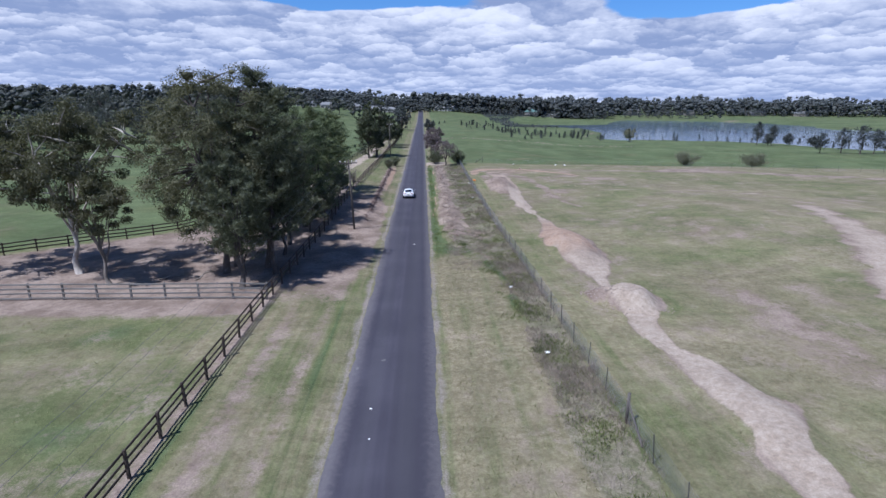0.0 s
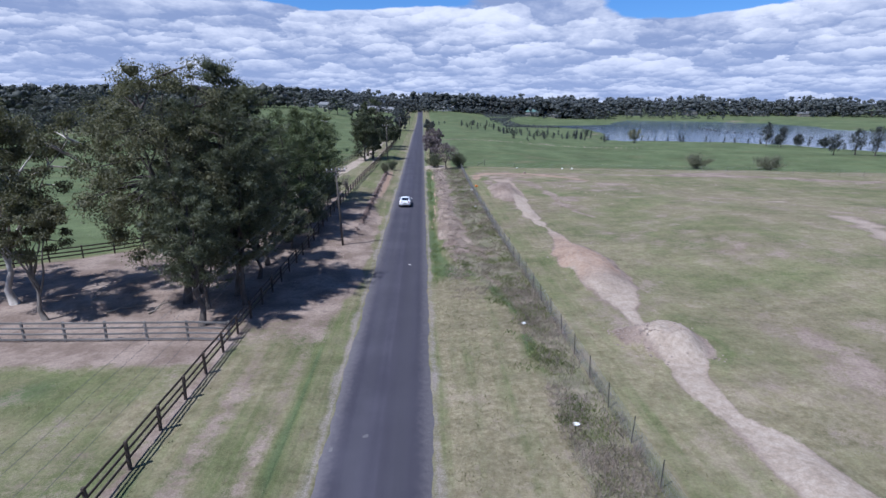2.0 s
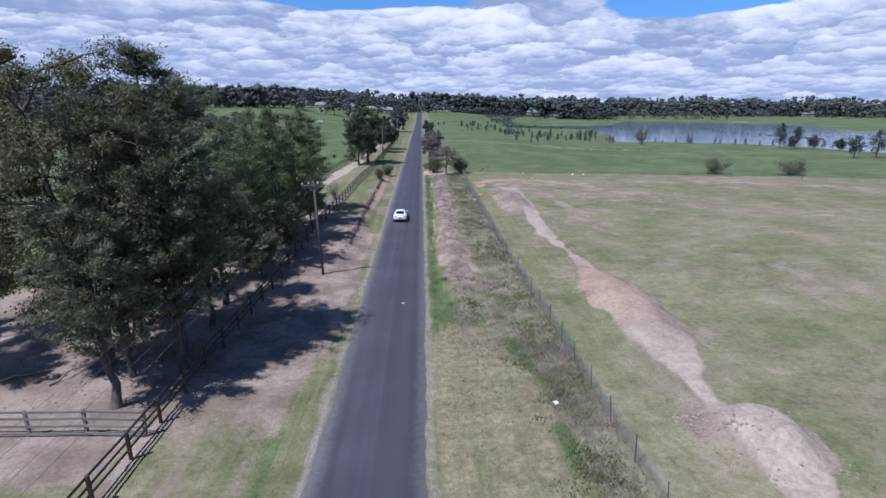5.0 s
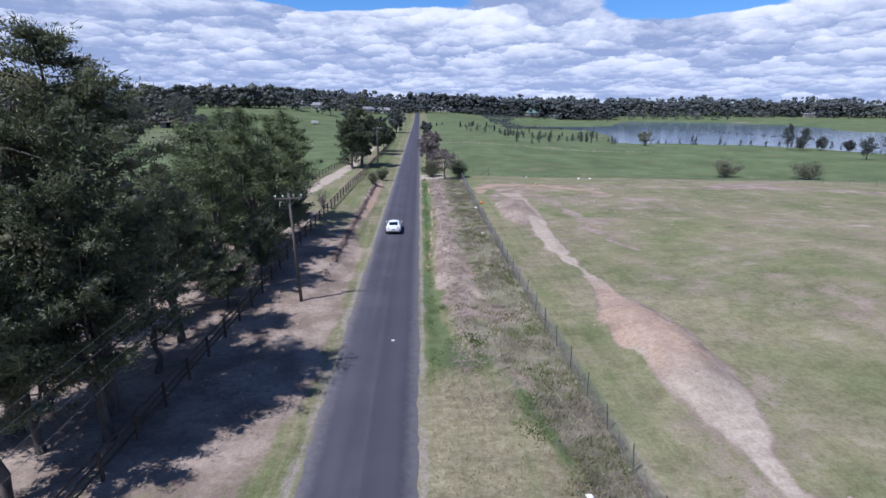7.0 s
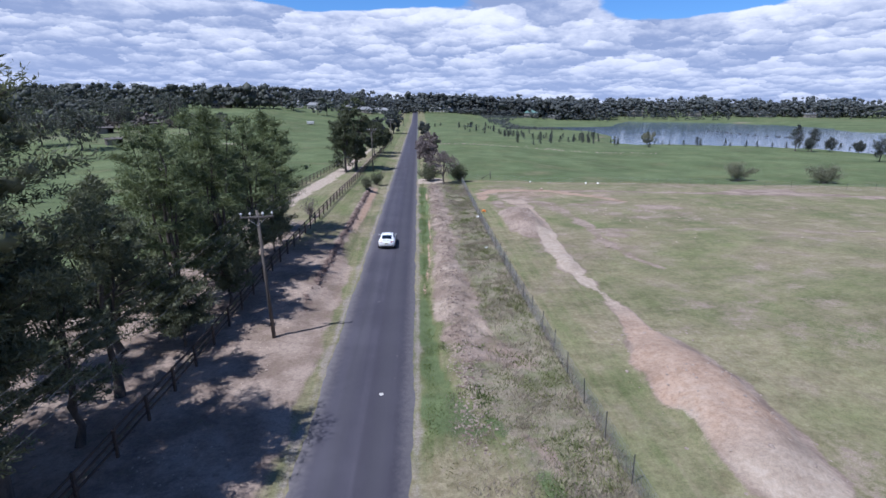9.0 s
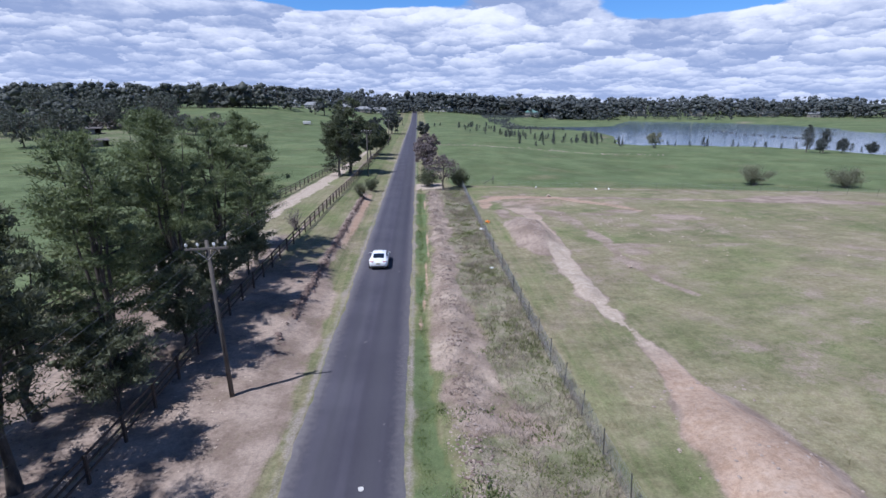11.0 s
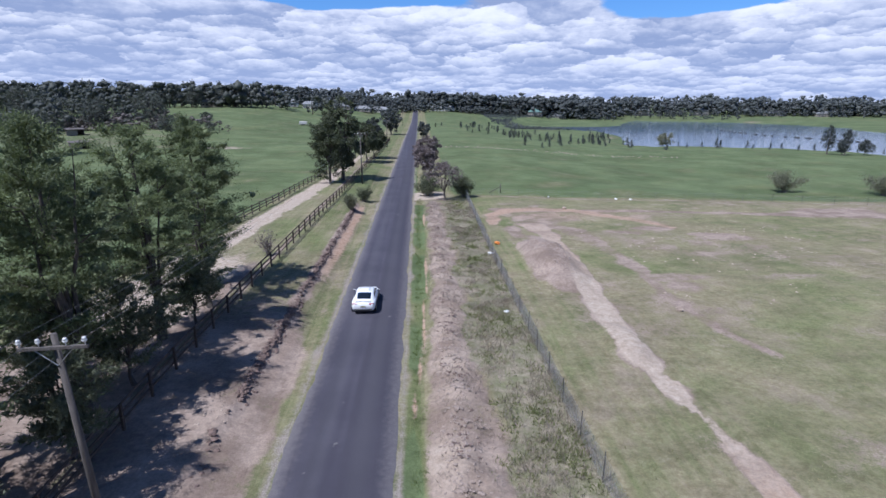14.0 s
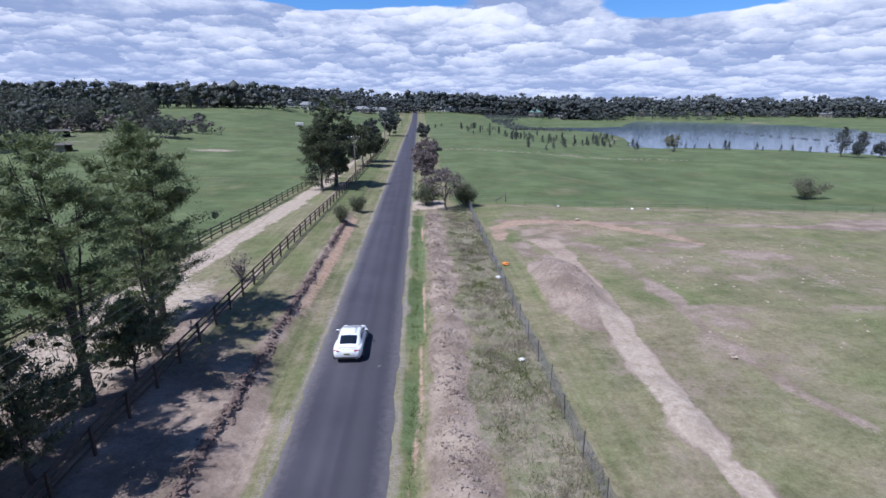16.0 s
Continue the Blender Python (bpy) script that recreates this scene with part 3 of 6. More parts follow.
blend = k.math("ADD", k.math("MULTIPLY", mid_, 0.35), k.math("ADD", k.math("MULTIPLY", fine_, 0.4), k.math("MULTIPLY", tiny, 0.25)))


def edge(amount, soft=0.22):
    """A mask whose border is broken up by the grain of the ground."""
    return k.ramp(k.math("ADD", amount, k.math("MULTIPLY", k.math("SUBTRACT", blend, 0.5), 2.1)), 0.5 - soft, 0.5 + soft)


lush = k.math("ADD", c3[1], k.math("ADD", k.math("MULTIPLY", k.math("SUBTRACT", wide, 0.5), 0.9), k.math("ADD", k.math("MULTIPLY", k.math("SUBTRACT", blend, 0.5), 0.9), k.math("MULTIPLY", k.math("MULTIPLY", k.math("SUBTRACT", stripe, 0.5), 0.9), k.ramp(k.math("ABSOLUTE", k.n("SeparateXYZ", {0: pos}).outputs[0]), 9.0, 24.0, 1.0, 0.15)))))
straw = k.mix(k.ramp(fine_, 0.3, 0.7), (0.184, 0.158, 0.094), (0.282, 0.248, 0.160))
patchy = k.noise(k.n("VectorMath", {0: pos, 1: (1.0, 0.8, 1.0)}, "MULTIPLY").outputs[0], 0.22, 6.0, 0.68)
straw = k.mix(k.ramp(patchy, 0.52, 0.68, 0.0, 0.6), straw, (0.285, 0.232, 0.180))
leaf = k.mix(k.ramp(blend, 0.35, 0.65), (0.081, 0.098, 0.040), (0.150, 0.168, 0.073))
leaf = k.mix(k.ramp(patchy, 0.35, 0.62, 0.0, 0.7), leaf, (0.142, 0.152, 0.070))
leaf = k.mix(k.ramp(c3[1], 0.70, 0.88, 0.0, 0.85), leaf, k.mix(k.ramp(wide, 0.35, 0.65), (0.080, 0.112, 0.048), (0.122, 0.156, 0.074)))
turf = k.mix(k.ramp(k.math("ADD", lush, k.math("MULTIPLY", k.math("SUBTRACT", patchy, 0.5), -0.9)), 0.15, 0.85), straw, leaf)
rank_ = k.mix(k.ramp(blend, 0.40, 0.60), (0.138, 0.142, 0.076), (0.262, 0.226, 0.168))
turf = k.mix(edge(c3[2], 0.25), turf, rank_)
tuft = k.noise(pos, 5.5, 3.0, 0.7)
turf = k.n("HueSaturation", {"Color": turf, "Value": k.math("MULTIPLY", k.ramp(tiny, 0.25, 0.75, 0.84, 1.14), k.ramp(tuft, 0.30, 0.70, 0.87, 1.12))}).outputs[0]
turf = k.n("HueSaturation", {"Color": turf, "Value": k.math("MULTIPLY", k.ramp(k.noise(k.n("VectorMath", {0: pos, 1: (0.5, 1.0, 1.0)}, "MULTIPLY").outputs[0], 0.6, 5.0, 0.7), 0.30, 0.70, 0.84, 1.14), k.ramp(k.noise(pos, 0.09, 3.0, 0.6), 0.3, 0.7, 0.90, 1.10))}).outputs[0]
crumb = k.ramp(k.noise(k.n("VectorMath", {0: pos, 1: (1.0, 0.55, 1.0)}, "MULTIPLY").outputs[0], 1.3, 6.0, 0.72), 0.57, 0.68, 0.0, 0.42)
turf = k.mix(k.math("MULTIPLY", crumb, k.ramp(lush, 0.25, 0.6, 1.0, 0.15)), turf, (0.262, 0.212, 0.168))
dirt = k.mix(k.ramp(mid_, 0.35, 0.65), (0.200, 0.152, 0.122), (0.322, 0.256, 0.210))
dirt = k.mix(k.ramp(fine_, 0.45, 0.75, 0.0, 0.55), dirt, (0.135, 0.098, 0.080))
redclay = k.mix(k.ramp(fine_, 0.3, 0.7), (0.310, 0.200, 0.132), (0.415, 0.300, 0.225))
pale = k.mix(k.ramp(fine_, 0.3, 0.7), (0.325, 0.262, 0.202), (0.445, 0.375, 0.305))
soft_ = k.math("MULTIPLY", k.math("SUBTRACT", mid_, 0.5), 0.6)
dirt = k.mix(k.ramp(k.math("ADD", m3[1], soft_), 0.1, 0.9), dirt, redclay)
dirt = k.mix(k.ramp(k.math("ADD", m3[2], soft_), 0.1, 0.9), dirt, pale)
dirt = k.n("HueSaturation", {"Color": dirt, "Value": k.math("MULTIPLY", k.ramp(tiny, 0.25, 0.75, 0.90, 1.10), k.ramp(tuft, 0.30, 0.70, 0.88, 1.12))}).outputs[0]
col = k.mix(edge(c3[0]), turf, dirt)
stone = k.mix(k.ramp(tiny, 0.3, 0.7), (0.200, 0.170, 0.152), (0.33, 0.285, 0.26))
col = k.mix(edge(m3[0], 0.4), col, stone)
relief = k.math("ADD", k.math("MULTIPLY", fine_, 0.55), k.math("MULTIPLY", tiny, 0.45))
bmp = k.n("Bump", {"Height": relief, "Strength": 0.7, "Distance": 0.09}).outputs[0]
k.n("OutputMaterial", {0: k.n("BsdfPrincipled", {"Base Color": col, "Roughness": 0.95, "Specular IOR Level": 0.15, "Normal": bmp}).outputs[0]})
me.materials.append(m)

# road: a crowned slab with ragged edges
ry = np.concatenate([np.arange(-120, 150, 0.5), np.arange(150, 640, 4.0)])
cols = [-1.0, -0.94, -0.6, -0.25, 0.0, 0.25, 0.6, 0.94, 1.0]
rb = np.random.default_rng(3)
el = 2.52 + 0.10 * wob(ry, ry * 0, 2.1, 1) + 0.05 * wob(ry, ry * 0, 0.5, 2) + rb.normal(0, 0.03, len(ry))
er = 2.52 + 0.10 * wob(ry, ry * 0, 2.4, 3) + 0.05 * wob(ry, ry * 0, 0.6, 4) + rb.normal(0, 0.03, len(ry))
verts = []
for y, a, b in zip(ry, el, er):
    base = gz(0.0, y) + 0.05
    for c in cols:
        x = c * (a if c < 0 else b)
        verts.append((x, y, base + 0.05 * (1 - c * c) - (0.09 if abs(c) == 1 else 0.0) - 0.005))
n = len(cols)
faces = [(j * n + i, j * n + i + 1, (j + 1) * n + i + 1, (j + 1) * n + i) for j in range(len(ry) - 1) for i in range(n - 1)]
rm = bpy.data.meshes.new("road")
rm.from_pydata(verts, [], faces)
rm.polygons.foreach_set("use_smooth", np.ones(len(faces), bool))
road = tagged(new("road", rm), "narrow grey asphalt road with worn pale edges", "road", kind="structure")
m, k = material("worn_asphalt")
pos = k.n("NewGeometry").outputs["Position"]
sx = k.n("SeparateXYZ", {0: pos}).outputs
wide, fine_, tiny = k.noise(pos, 0.25, 4.0), k.noise(pos, 3.0, 4.0, 0.65), k.noise(pos, 60.0, 2.0, 0.7)
streak = k.noise(k.n("VectorMath", {0: pos, 1: (1.0, 0.02, 1.0)}, "MULTIPLY").outputs[0], 1.6, 2.0, 0.5)
ax_ = k.math("ABSOLUTE", sx[0])
wheel = k.math("SUBTRACT", 1.0, k.ramp(k.math("ABSOLUTE", k.math("SUBTRACT", ax_, 0.95)), 0.1, 0.6))
col = k.mix(k.ramp(k.math("ADD", k.math("MULTIPLY", streak, 0.45), k.math("MULTIPLY", wide, 0.55)), 0.36, 0.68), (0.050, 0.047, 0.062), (0.076, 0.072, 0.090))
newer = k.ramp(k.math("ADD", sx[0], k.math("MULTIPLY", k.math("SUBTRACT", wide, 0.5), 0.3)), 0.05, 0.25)
col = k.mix(k.math("MULTIPLY", newer, 0.55), col, (0.047, 0.044, 0.056))
col = k.mix(k.math("MULTIPLY", wheel, 0.16), col, (0.088, 0.087, 0.094))
rim = k.ramp(k.math("ADD", ax_, k.math("MULTIPLY", k.math("SUBTRACT", fine_, 0.5), 0.9)), 1.60, 2.62)
col = k.mix(k.math("MULTIPLY", rim, 0.66), col, (0.180, 0.165, 0.166))
spots = k.ramp(k.noise(pos, 1.1, 2.0, 0.4), 0.75, 0.78)
col = k.mix(k.math("MULTIPLY", spots, 0.5), col, (0.20, 0.195, 0.19))
col = k.n("HueSaturation", {"Color": col, "Value": k.ramp(tiny, 0.25, 0.75, 0.82, 1.18)}).outputs[0]
bmp = k.n("Bump", {"Height": k.math("ADD", tiny, k.math("MULTIPLY", fine_, 0.6)), "Strength": 0.5, "Distance": 0.012}).outputs[0]
k.n("OutputMaterial", {0: k.n("BsdfPrincipled", {"Base Color": col, "Roughness": 0.85, "Specular IOR Level": 0.3, "Normal": bmp}).outputs[0]})
rm.materials.append(m)

# lake: a flat sheet whose rim lies under the banks
ring = [(227 + (x - 227) * 1.04, 420 + (y - 420) * 1.03, -6.0) for x, y in SHORE]
lm = bpy.data.meshes.new("lake")
lm.from_pydata(ring, [], [tuple(range(len(ring)))])
lake = tagged(new("water", lm), "calm pale blue lake behind the meadow", "lake", kind="structure")
m, k = material("lake_water")
pos = k.n("NewGeometry").outputs["Position"]
rip = k.noise(k.n("VectorMath", {0: pos, 1: (0.25, 1.0, 1.0)}, "MULTIPLY").outputs[0], 1.6, 4.0, 0.6)
bmp = k.n("Bump", {"Height": rip, "Strength": 0.45, "Distance": 0.06}).outputs[0]
k.n("OutputMaterial", {0: k.n("BsdfPrincipled", {"Base Color": (0.10, 0.15, 0.21, 1), "Roughness": 0.08, "IOR": 1.33, "Normal": bmp}).outputs[0]})
lm.materials.append(m)

# ---- things ----
RNG = np.random.default_rng(11)


def mesh_of(name, verts, faces, mat, smooth=False):
    me = bpy.data.meshes.new(name)
    me.from_pydata([tuple(v) for v in verts], [], [tuple(f) for f in faces])
    if smooth:
        me.polygons.foreach_set("use_smooth", np.ones(len(me.polygons), bool))
    me.materials.append(mat)
    return me


def thing(name, label, category, at=(0, 0, 0), rz=0.0, group="", kind=""):
    ob = tagged(new(name), label, category, group, kind)
    ob.matrix_basis = pose(*at, 0, 0, rz)
    return ob


def part(name, bm, mat, parent, label=""):
    """Links a bmesh, or a mesh, as one object under a thing or a part."""
    if isinstance(bm, bmesh.types.BMesh):
        me = bpy.data.meshes.new(name)
        bm.to_mesh(me)
        bm.free()
        me.materials.append(mat)
    else:
        me = bm
    ob = new(name, me)
    ob.parent = parent
    return tagged(ob, label)


def box_bm(sx, sy, sz, bevel=0.0, at=(0, 0, 0)):
    bm = bmesh.new()
    bmesh.ops.create_cube(bm, size=1.0, matrix=Matrix.Translation(at) @ Matrix.Diagonal((sx, sy, sz, 1)))
    if bevel:
        bmesh.ops.bevel(bm, geom=bm.edges[:], offset=bevel, segments=1, affect="EDGES")
    return bm


def drum_bm(r1, r2, h, n=16, at=(0, 0, 0), turn=None, bevel=0.0):
    bm = bmesh.new()
    mtx = Matrix.Translation(at) @ (turn or Matrix.Identity(4))
    bmesh.ops.create_cone(bm, cap_ends=True, segments=n, radius1=r1, radius2=r2, depth=h, matrix=mtx)
    if bevel:
        caps = [e for e in bm.edges if any(len(f.verts) > 4 for f in e.link_faces)]
        bmesh.ops.bevel(bm, geom=caps, offset=bevel, segments=2, affect="EDGES")
    for f in bm.faces:
        f.smooth = len(f.verts) == 4
    return bm


def merge(*bms):
    """One bmesh out of several."""
    out = bms[0]
    for b in bms[1:]:
        me = bpy.data.meshes.new("tmp")
        b.to_mesh(me)
        b.free()
        out.from_mesh(me)
        bpy.data.meshes.remove(me)
    return out


def tube_arrays(paths):
    """Tapered tubes along paths of (points, radii, sides)."""
    V, F, base = [], [], 0
    for pts, radii, sides in paths:
        pts = np.asarray(pts, float)
        d = np.gradient(pts, axis=0)
        d /= np.linalg.norm(d, axis=1, keepdims=True) + 1e-9
        ref = np.where(np.abs(d[:, 2:3]) > 0.9, [[1.0, 0, 0]], [[0, 0, 1.0]])
        a = np.cross(d, ref)
        a /= np.linalg.norm(a, axis=1, keepdims=True) + 1e-9
        b = np.cross(d, a)
        th = np.linspace(0, 2 * math.pi, sides, endpoint=False)
        ringv = pts[:, None] + np.asarray(radii)[:, None, None] * (np.cos(th)[None, :, None] * a[:, None] + np.sin(th)[None, :, None] * b[:, None])
        V.append(ringv.reshape(-1, 3))
        for i in range(len(pts) - 1):
            for j in range(sides):
                p, q = base + i * sides + j, base + i * sides + (j + 1) % sides
                F.append((p, p + sides, q + sides, q))
        F.append(tuple(base + np.arange(sides)[::-1]))
        F.append(tuple(base + (len(pts) - 1) * sides + np.arange(sides)))
        base += len(pts) * sides
    return np.concatenate(V), F


def leaves_mesh(name, at, way, length, width, mat, rng):
    """Leaf sprays: one bent four-cornered blade each, lying along way."""
    n = len(at)
    way = way / (np.linalg.norm(way, axis=1, keepdims=True) + 1e-9)
    side = np.cross(way, rng.normal(0, 1, (n, 3)))
    side /= np.linalg.norm(side, axis=1, keepdims=True) + 1e-9
    nrm = np.cross(way, side)
    L, Wd = length[:, None], width[:, None]
    mid = at + way * L * 0.45
    v = np.stack([at, mid + side * Wd + nrm * Wd * 0.4, at + way * L, mid - side * Wd + nrm * Wd * 0.3], 1).reshape(-1, 3)
    me = bpy.data.meshes.new(name)
    me.vertices.add(4 * n)
    me.vertices.foreach_set("co", v.astype(np.float32).ravel())
    me.loops.add(4 * n)
    me.loops.foreach_set("vertex_index", np.arange(4 * n, dtype=np.int32))
    me.polygons.add(n)
    me.polygons.foreach_set("loop_start", np.arange(0, 4 * n, 4, dtype=np.int32))
    me.update(calc_edges=True)
    me.materials.append(mat)
    return me


def leaf_masses(centres, radii, rng):
    """Ragged rounded masses of foliage: one low, uneven shell each."""
    bm = bmesh.new()
    bmesh.ops.create_icosphere(bm, subdivisions=1, radius=1.0)
    ball = np.array([v.co[:] for v in bm.verts])
    tris = np.array([[v.index for v in f.verts] for f in bm.faces])
    bm.free()
    n, k_ = len(centres), len(ball)
    grow = rng.uniform(0.45, 1.45, (n, k_, 1))
    v = centres[:, None] + ball[None] * grow * radii[:, None, None] * np.array([1.0, 1.0, 0.80])
    f = tris[None] + (np.arange(n) * k_)[:, None, None]
    return v.reshape(-1, 3), f.reshape(-1, 3)


def shell_mesh(name, V, F, mat):
    me = bpy.data.meshes.new(name)
    me.vertices.add(len(V))
    me.vertices.foreach_set("co", V.astype(np.float32).ravel())
    me.loops.add(F.size)
    me.loops.foreach_set("vertex_index", F.astype(np.int32).ravel())
    me.polygons.add(len(F))
    me.polygons.foreach_set("loop_start", np.arange(0, F.size, 3, dtype=np.int32))
    me.update(calc_edges=True)
    me.materials.append(mat)
    return me


def bend(p, q, rng, lift=0.15, n=6, rough=0.05):
    """A limb from p to q, bowed upward and a little crooked."""
    p, q = np.asarray(p, float), np.asarray(q, float)
    t = np.linspace(0, 1, n)[:, None]
    d = np.linalg.norm(q - p)
    path = p + (q - p) * t + np.array([[0, 0, 1.0]]) * (t * (1 - t)) * d * lift * 2
    path[1:-1] += rng.normal(0, rough * d, (n - 2, 3)) * 0.5
    return path


def tree(name, label, x, y, h, r, style, seed, leaf_mat, bark, leaves=16000, leaf=0.24, group="", clumps=0, trunk_r=0.0, crown0=0.0, lean=(0, 0)):
    """A tree with a tapered trunk, limbs that fork to the foliage, and a ragged crown of leaf sprays."""
    rng = np.random.default_rng(seed)
    tr = trunk_r or 0.018 * h
    ob = thing(name, label, "tree", (x, y, gz(x, y) - 0.05), group=group)
    top = np.array([lean[0], lean[1], h * (0.93 if style == "sheoak" else 0.72)])
    tz = np.linspace(0, 1, 9)
    stem = np.stack([top[0] * tz**1.5 + rng.normal(0, 0.012 * h, 9) * (tz > 0), top[1] * tz**1.5 + rng.normal(0, 0.012 * h, 9) * (tz > 0), top[2] * tz], -1)
    paths = [(stem, tr * (1 - 0.88 * tz) * (1 + 0.5 * np.exp(-tz * 14)), 8)]

    def stem_at(f):
        return np.array([np.interp(f, tz, stem[:, i]) for i in range(3)])

    centres, ways, sizes = [], [], []
    nc = clumps or (int(60 + 2.6 * h * r / 2) if style == "sheoak" else int(60 + 3.2 * h * r / 2))
    if style == "sheoak":
        c0 = crown0 or 0.20
        young = name == "young_pine"
        leaders = [(0.0, 0.0, 1.0)] + [(math.cos(b) * r * q, math.sin(b) * r * q, f) for b, q, f in
                                       [(rng.uniform(0, 1) + i * 1.6, rng.uniform(0.22, 0.56), rng.uniform(0.81, 0.99)) for i in range(0 if young else 4)]]
        forks = [0.0] + [rng.uniform(0.14, 0.34) for _ in leaders[1:]]
        for (lx, ly, lf), fk in zip(leaders[1:], forks[1:]):
            paths.append((bend(stem_at(fk), (lx + top[0], ly + top[1], lf * h * 0.96), rng, -0.05, 7, 0.02), tr * np.linspace(0.55, 0.05, 7), 6))
        for i in range(nc):
            j = 0 if rng.uniform() < 0.30 else rng.integers(0, len(leaders))
            lx, ly, lf = leaders[j]
            lo = max(c0, forks[j] + 0.05)
            f = lo + (lf - lo) * ((i + rng.uniform()) / nc) ** 0.78
            q = (f - c0) / (1 - c0)
            prof = (1.08 - 0.98 * q) if young else (0.62 + 0.5 * math.sin(math.pi * min(1.0, q * 0.9 + 0.12))) * (1 - q ** 5.0) + 0.14
            share = 1.0 if len(leaders) == 1 else 0.66
            a, reach = rng.uniform(0, 2 * math.pi), r * share * prof * rng.uniform(0.45, 1.1)
            if not young:
                a = math.atan2(ly, lx) + rng.normal(0, 1.25) if j else a
            rise = reach * rng.uniform(0.05, 0.75)
            spread = ((f - forks[j]) / max(lf - forks[j], 0.1)) ** 0.9
            base = np.array([lx * spread + top[0] * f, ly * spread + top[1] * f, max(f * h - rise, 0.08 * h)])
            tip = np.array([base[0] + math.cos(a) * reach, base[1] + math.sin(a) * reach, min(f * h + rng.normal(0, 0.012 * h), h)])
            limb = bend(base, tip, rng, -0.05, 5, 0.05)
            if i % 3 == 0:
                paths.append((limb, np.linspace(0.030 + 0.007 * reach, 0.008, 5), 4))
            for s in (0.45, 0.75, 1.0):
                centres.append(base + (tip - base) * s)
                ways.append((tip - base) / (np.linalg.norm(tip - base) + 1e-6))
                sizes.append(rng.uniform(0.55, 1.0) * (0.30 + 0.13 * r))
    else:
        c0 = crown0 or 0.42
        open_ = style == "open"
        forks = [np.array([math.cos(a) * r * q, math.sin(a) * r * q, h * hz]) for a, q, hz in
                 [(rng.uniform(0, 0.8) + i * 2 * math.pi / 6, rng.uniform(0.35, 0.75), rng.uniform(0.62, 0.88)) for i in range(6)]] + [np.array([0, 0, h * 0.9])]
        limbs = []
        for fk in forks:
            s = stem_at(rng.uniform(0.28, 0.6) if not open_ else rng.uniform(0.22, 0.5))
            path = bend(s, fk + np.array([top[0], top[1], 0]) * 0.8, rng, 0.06, 8, 0.03)
            limbs.append(path)
            paths.append((path, tr * np.linspace(0.55, 0.09, 8), 6))
        hubs = np.concatenate([l[3:] for l in limbs])
        lumps = rng.normal(0, 1, (9, 3))
        lumps /= np.linalg.norm(lumps, axis=1, keepdims=True)
        for i in range(nc):
            d = rng.normal(0, 1, 3)
            d /= np.linalg.norm(d)
            bulge = 0.78 + 0.26 * max(0.0, float((lumps @ d).max())) ** 4
            q = rng.uniform(0.15, 1.0) ** (0.42 if not open_ else 0.5) * bulge
            c = np.array([d[0] * r * q, d[1] * r * q, h * (c0 + 1.0) / 2 + d[2] * h * (1 - c0) / 2 * q]) + np.array([top[0], top[1], 0]) * 0.8
            if open_ and rng.uniform() < 0.45:
                c = forks[rng.integers(0, len(forks))] + rng.normal(0, 0.16 * r, 3) * (1, 1, 0.8)
            near = hubs[np.argmin(((hubs - c) ** 2).sum(1) + 0.5 * np.maximum(hubs[:, 2] - c[2], 0) ** 2)]
            if i % 2 == 0 or open_:
                paths.append((bend(near, c, rng, 0.08, 4, 0.05), np.linspace(0.03 + 0.004 * h, 0.009, 4), 4))
            centres.append(c)
            ways.append(d * 0.5 + np.array([0, 0, -0.6]))
            sizes.append(rng.uniform(0.5, 1.0) * (0.34 + 0.13 * r) * (0.95 if open_ else 1.0))
    V, F = tube_arrays(paths)
    part("trunk", mesh_of("trunk", V, F, bark, True), bark, ob)
    centres, ways, sizes = np.array(centres), np.array(ways), np.array(sizes)
    pick = rng.integers(0, len(centres), leaves)
    off = rng.normal(0, 1, (leaves, 3))
    off /= np.linalg.norm(off, axis=1, keepdims=True)
    off *= (rng.uniform(0, 1, (leaves, 1)) ** 0.5) * sizes[pick][:, None]
    off[:, 2] *= 0.62 if style == "sheoak" else 0.75
    if style == "sheoak":
        off = off * 0.80 + ways[pick] * (rng.normal(0, 0.42, leaves) * sizes[pick])[:, None]
    at = centres[pick] + off
    if style == "sheoak":
        way = ways[pick] * 0.55 + rng.normal(0, 0.62, (leaves, 3)) + np.array([0, 0, 0.15])
        ln, wd = leaf * rng.uniform(0.9, 2.0, leaves), leaf * rng.uniform(0.09, 0.22, leaves)
    else:
        way = ways[pick] + rng.normal(0, 0.7, (leaves, 3))
        ln, wd = leaf * rng.uniform(0.7, 1.5, leaves), leaf * rng.uniform(0.18, 0.34, leaves)
    at[:, 2] = np.maximum(at[:, 2], 0.25)
    part("crown", leaves_mesh("crown", at, way, ln, wd, leaf_mat, rng), leaf_mat, ob)
    if leaves > 7000:
        inner = rng.uniform(0, 1, len(centres)) < (0.60 if style != "open" else 0.45)
        V, F = leaf_masses(centres[inner], sizes[inner] * rng.uniform(0.20, 0.44, inner.sum()), rng)
        part("inner_foliage", shell_mesh("inner_foliage", V, F, leaf_mat), leaf_mat, ob)
    return ob


